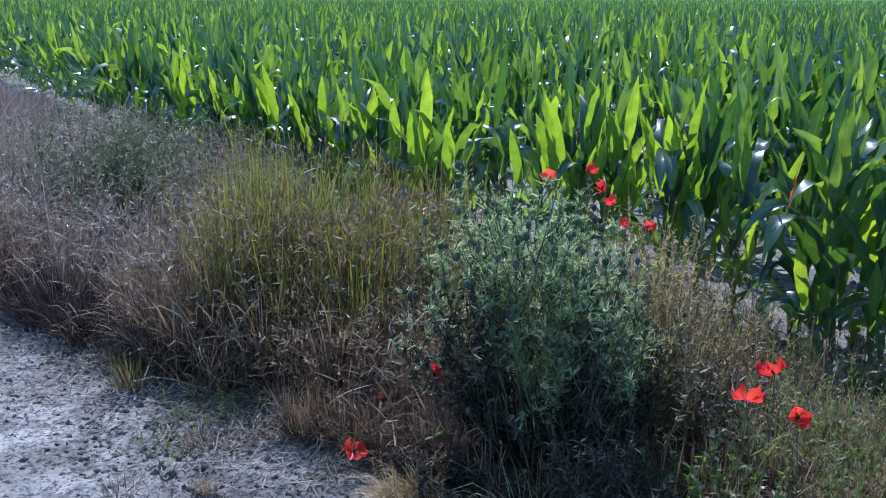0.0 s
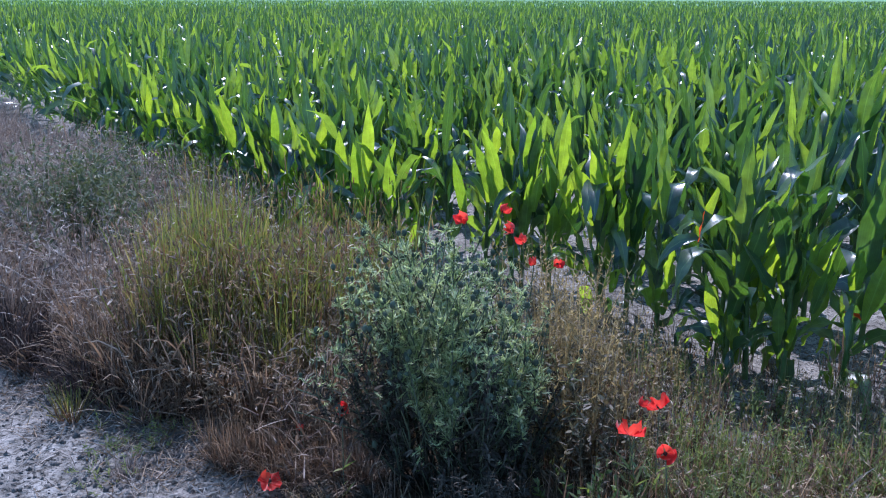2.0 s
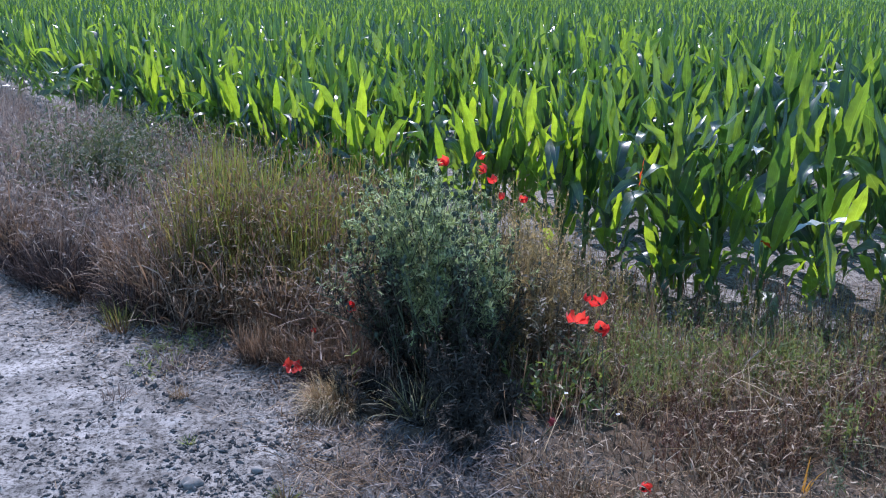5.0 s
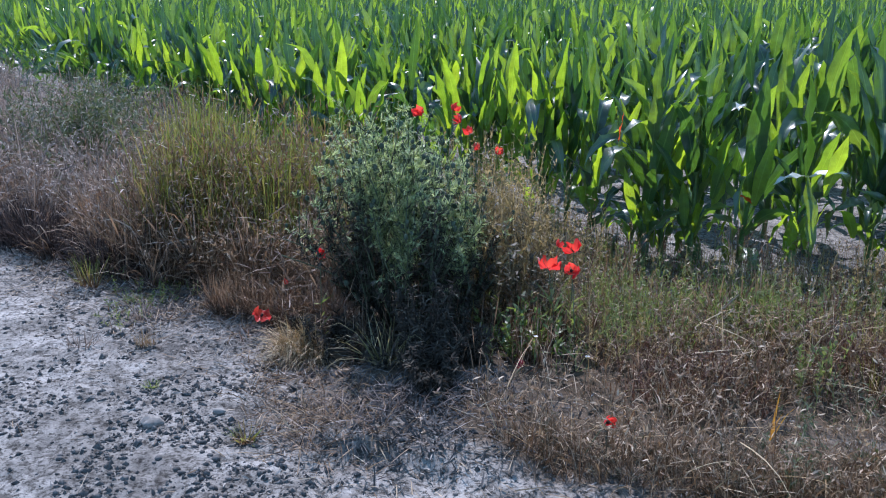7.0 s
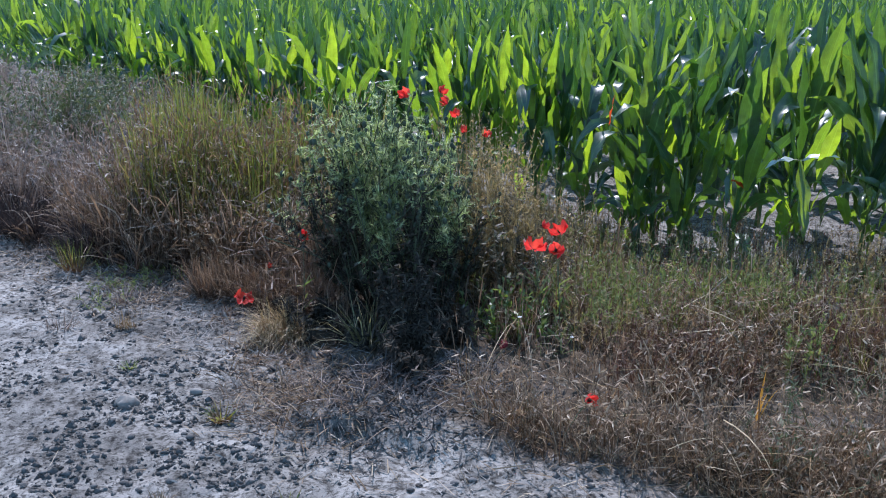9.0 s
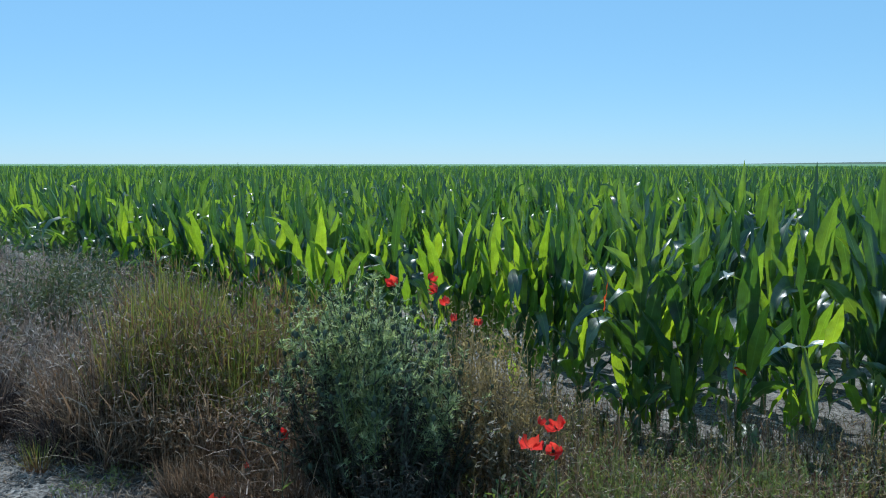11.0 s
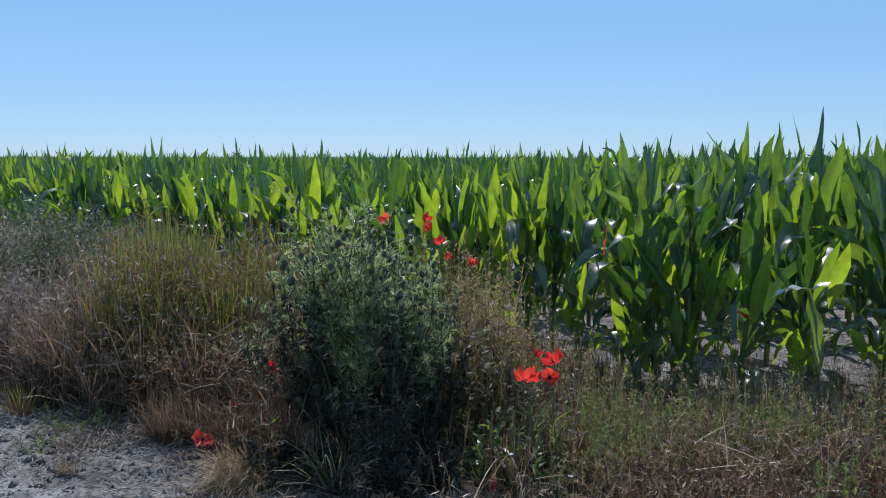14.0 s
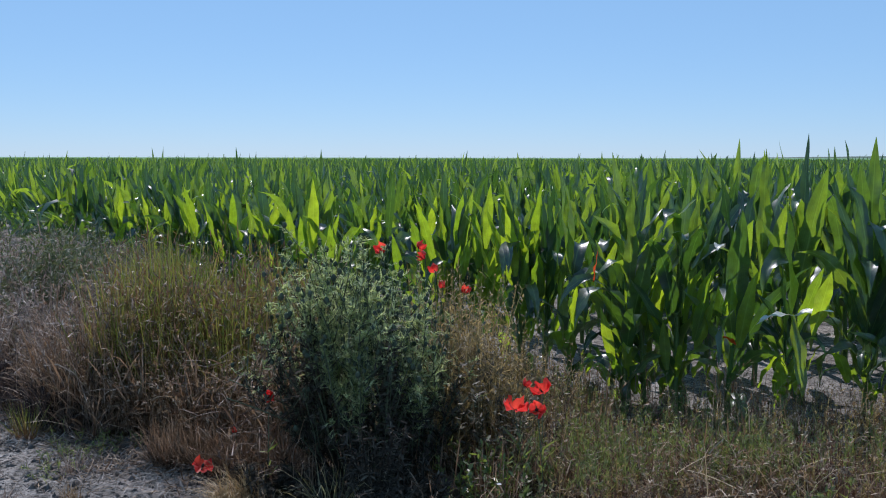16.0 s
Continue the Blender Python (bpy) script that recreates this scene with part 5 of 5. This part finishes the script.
geo = strips(on_ground(x, y, -0.004), headings(rng.uniform(0, 6.28, n), rng.normal(1.45, 0.12, n)), rng.uniform(0.02, 0.11, n), rng.uniform(0.0015, 0.004, n), rng.uniform(-0.1, 0.4, n), 2, [1, 0.9, 0.5])
stuff("straw_litter", geo, STRAW, "loose broken straw lying on the soil", "straw")


def clod(x, y, size, label):
    v, f, u = ball_geo(12, 8) if size > 0.015 else ball_geo(6, 4)
    v = v * np.array((1, 0.8, 0.55)) * size
    k = 1 + 0.6 * (field_noise(v[:, 0] + x, v[:, 1] + y, 55.0) - 0.5) + 0.5 * (field_noise(v[:, 2] - x, v[:, 1], 80.0) - 0.5)
    ob = part("soil_clod", (v * k[:, None], f, u), STONE if size > 0.015 else CLOD)
    ob.location = (x, y, float(ground_z(x, y)) + size * 0.2)
    return tagged(ob, label, "clod", "clods on the track")


clod(-0.385, 1.68, 0.035, "flat grey lump of dry soil on the track")
clod(0.517, 1.17, 0.028, "pale chalky lump of soil on the track")
x, y = inside(260, (-0.6, 1.5, 0.9, 1.75), lambda x, y: (y < track_edge(x)) * (0.15 + (field_noise(x, y, 4.0) > 0.5)))
for px, py in zip(x[:110], y[:110]):
    clod(float(px), float(py), float(rng.uniform(0.006, 0.013)), "small dark crumb of dry soil")
tuft("grass_tuft", 0.231, 1.09, 60, 0.075, GREEN_GRASS, "small green weed tuft on bare soil", 0.7, 1.0, 0.035, 0.005)
tuft("grass_tuft", 0.127, 1.03, 40, 0.05, GREEN_GRASS, "small green weed tuft on bare soil", 0.8, 1.0, 0.03, 0.006)
tuft("straw_tuft", -0.095, 1.14, 90, 0.05, STRAW, "little tan tuft of dead grass", 0.6, 1.4, 0.02, 0.003)
tuft("straw_tuft", 0.447, 1.09, 80, 0.05, STRAW, "little tan tuft of dead grass", 0.6, 1.4, 0.02, 0.003)
tuft("straw_tuft", -0.72, 2.55, 60, 0.09, PALE_GRASS, "thin bleached grass tuft on bare soil", 0.5, 1.2, 0.05, 0.003)
tuft("straw_tuft", -0.85, 2.25, 40, 0.08, PALE_GRASS, "thin bleached grass tuft on bare soil", 0.6, 1.2, 0.05, 0.003)
clod(-0.2, 1.78, 0.02, "small grey lump of dry soil on the track")


# grey flakes of dead leaf lying about
x, y = inside(5000, (-2.2, 2.6, 0.75, 3.6), lambda x, y: np.clip(1.1 - np.abs(y - track_edge(x) + 0.2) * 1.1, 0.06, 1) * (0.2 + field_noise(x, y, 3.7)))
n = len(x)
geo = strips(on_ground(x, y, -0.003), headings(rng.uniform(0, 6.28, n), rng.normal(1.4, 0.2, n)), rng.uniform(0.008, 0.03, n), rng.uniform(0.0025, 0.006, n), rng.uniform(-0.5, 1.0, n), 2, [0.6, 1, 0.4])
x, y = inside(3600, (-2.0, 0.1, 2.0, 3.9), lambda x, y: np.clip(1.0 - np.abs(y - track_edge(x) + 0.12) * 2.2, 0.0, 1) * tufty(x, y, 4.5, 0.12))
n = len(x)
geo = joined(geo, strips(on_ground(x, y, -0.004), headings(rng.uniform(0, 6.28, n), rng.normal(1.35, 0.22, n)), rng.uniform(0.012, 0.06, n), rng.uniform(0.002, 0.005, n), rng.uniform(-0.5, 1.2, n), 2, [0.6, 1, 0.4]))
stuff("leaf_litter", geo, LITTER, "grey-brown flakes of dead leaf on the soil", "litter")
# rotting litter on the bank, coloured dark as part of the thistle's cast shadow
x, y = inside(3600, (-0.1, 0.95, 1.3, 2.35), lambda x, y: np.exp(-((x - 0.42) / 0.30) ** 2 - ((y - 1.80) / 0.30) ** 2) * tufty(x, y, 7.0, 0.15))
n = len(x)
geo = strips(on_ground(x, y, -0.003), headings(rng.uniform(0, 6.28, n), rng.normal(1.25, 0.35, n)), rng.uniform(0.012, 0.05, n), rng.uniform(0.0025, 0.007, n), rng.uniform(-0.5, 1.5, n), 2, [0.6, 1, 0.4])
stuff("dark_litter", geo, ROTTEN_SHADE, "rotting plant litter on the small bank, darkened for the thistle's shadow", "litter")


# old straw and dark bits strewn on the soil along the foot of the tall grass
def grass_foot(x, y):
    d = track_edge(x) - y
    return (d > -0.05) * np.clip(1 - d / np.interp(x, [-1.6, -0.6, 0.2], [0.25, 0.75, 0.5]), 0, 1) ** 1.3 * tufty(x, y, 3.6, 0.12)


tangle("strewn_straw", 1500, (-1.9, 0.35, 1.3, 3.6), grass_foot, PALE_GRASS, "old pale straw strewn on the soil", (0.0, 0.02), (0.03, 0.11), (0.0018, 0.004))
tangle("brown_straw", 1700, (-1.9, 0.35, 1.3, 3.6), grass_foot, MAT_GRASS, "brown rotting straw strewn on the soil", (0.0, 0.03), (0.02, 0.09), (0.002, 0.005))
x, y = inside(1500, (-1.9, 0.35, 1.3, 3.6), grass_foot)
stuff("strewn_crumbs", lumps(x, y, 0.003 + 0.013 * rng.random(len(x)) ** 2.6), CLOD, "dark crumbs of soil at the foot of the grass", "soil crumbs")
x, y = inside(60, (-1.5, -0.5, 2.2, 3.0), lambda x, y: grass_foot(x, y) * (field_noise(y, x, 2.4) > 0.52))
stuff("sparse_weeds", sprigs(x, y, rng.uniform(0.03, 0.09, len(x)), 10, 0.03, 0.004, 0.7, 1.0), GREEN_WEED, "sparse low green weeds on the soil", "weeds")


def daisy(x, y, z, size=0.014):
    plant = new("daisy")
    gz = float(ground_z(x, y))
    plant.location = (x, y, gz)
    tagged(plant, "small white daisy on a thin stem", "daisy", "daisies")
    top = np.array((0.005, -0.004, z - gz))
    t = np.linspace(0, 1, 5)[:, None]
    part("stem", tubes((top * t - (0, 0, 0.008) * (1 - t))[None], np.full((1, 5), 0.0009), 4), THISTLE_STEM, plant)
    for i in range(10):
        a = np.array([i * 0.628])
        part("petal", strips(top[None], headings(a, np.array([1.1])), size * 0.5, 0.004, 0.3, 2, [0.5, 1, 0.6], roll=0.0), WHITE_PETAL, plant)
    bv, bf, bu = ball_geo(8, 4)
    part("flower_disc", (bv * np.array((0.0028, 0.0028, 0.002)) + top, bf, bu), YELLOW, plant)


for x, y, z in ((-0.59, 3.05, 0.24), (0.964, 1.96, 0.14), (0.80, 2.05, 0.17), (-0.5, 2.95, 0.16), (-0.05, 2.58, 0.03)):
    daisy(x, y, z, 0.018)
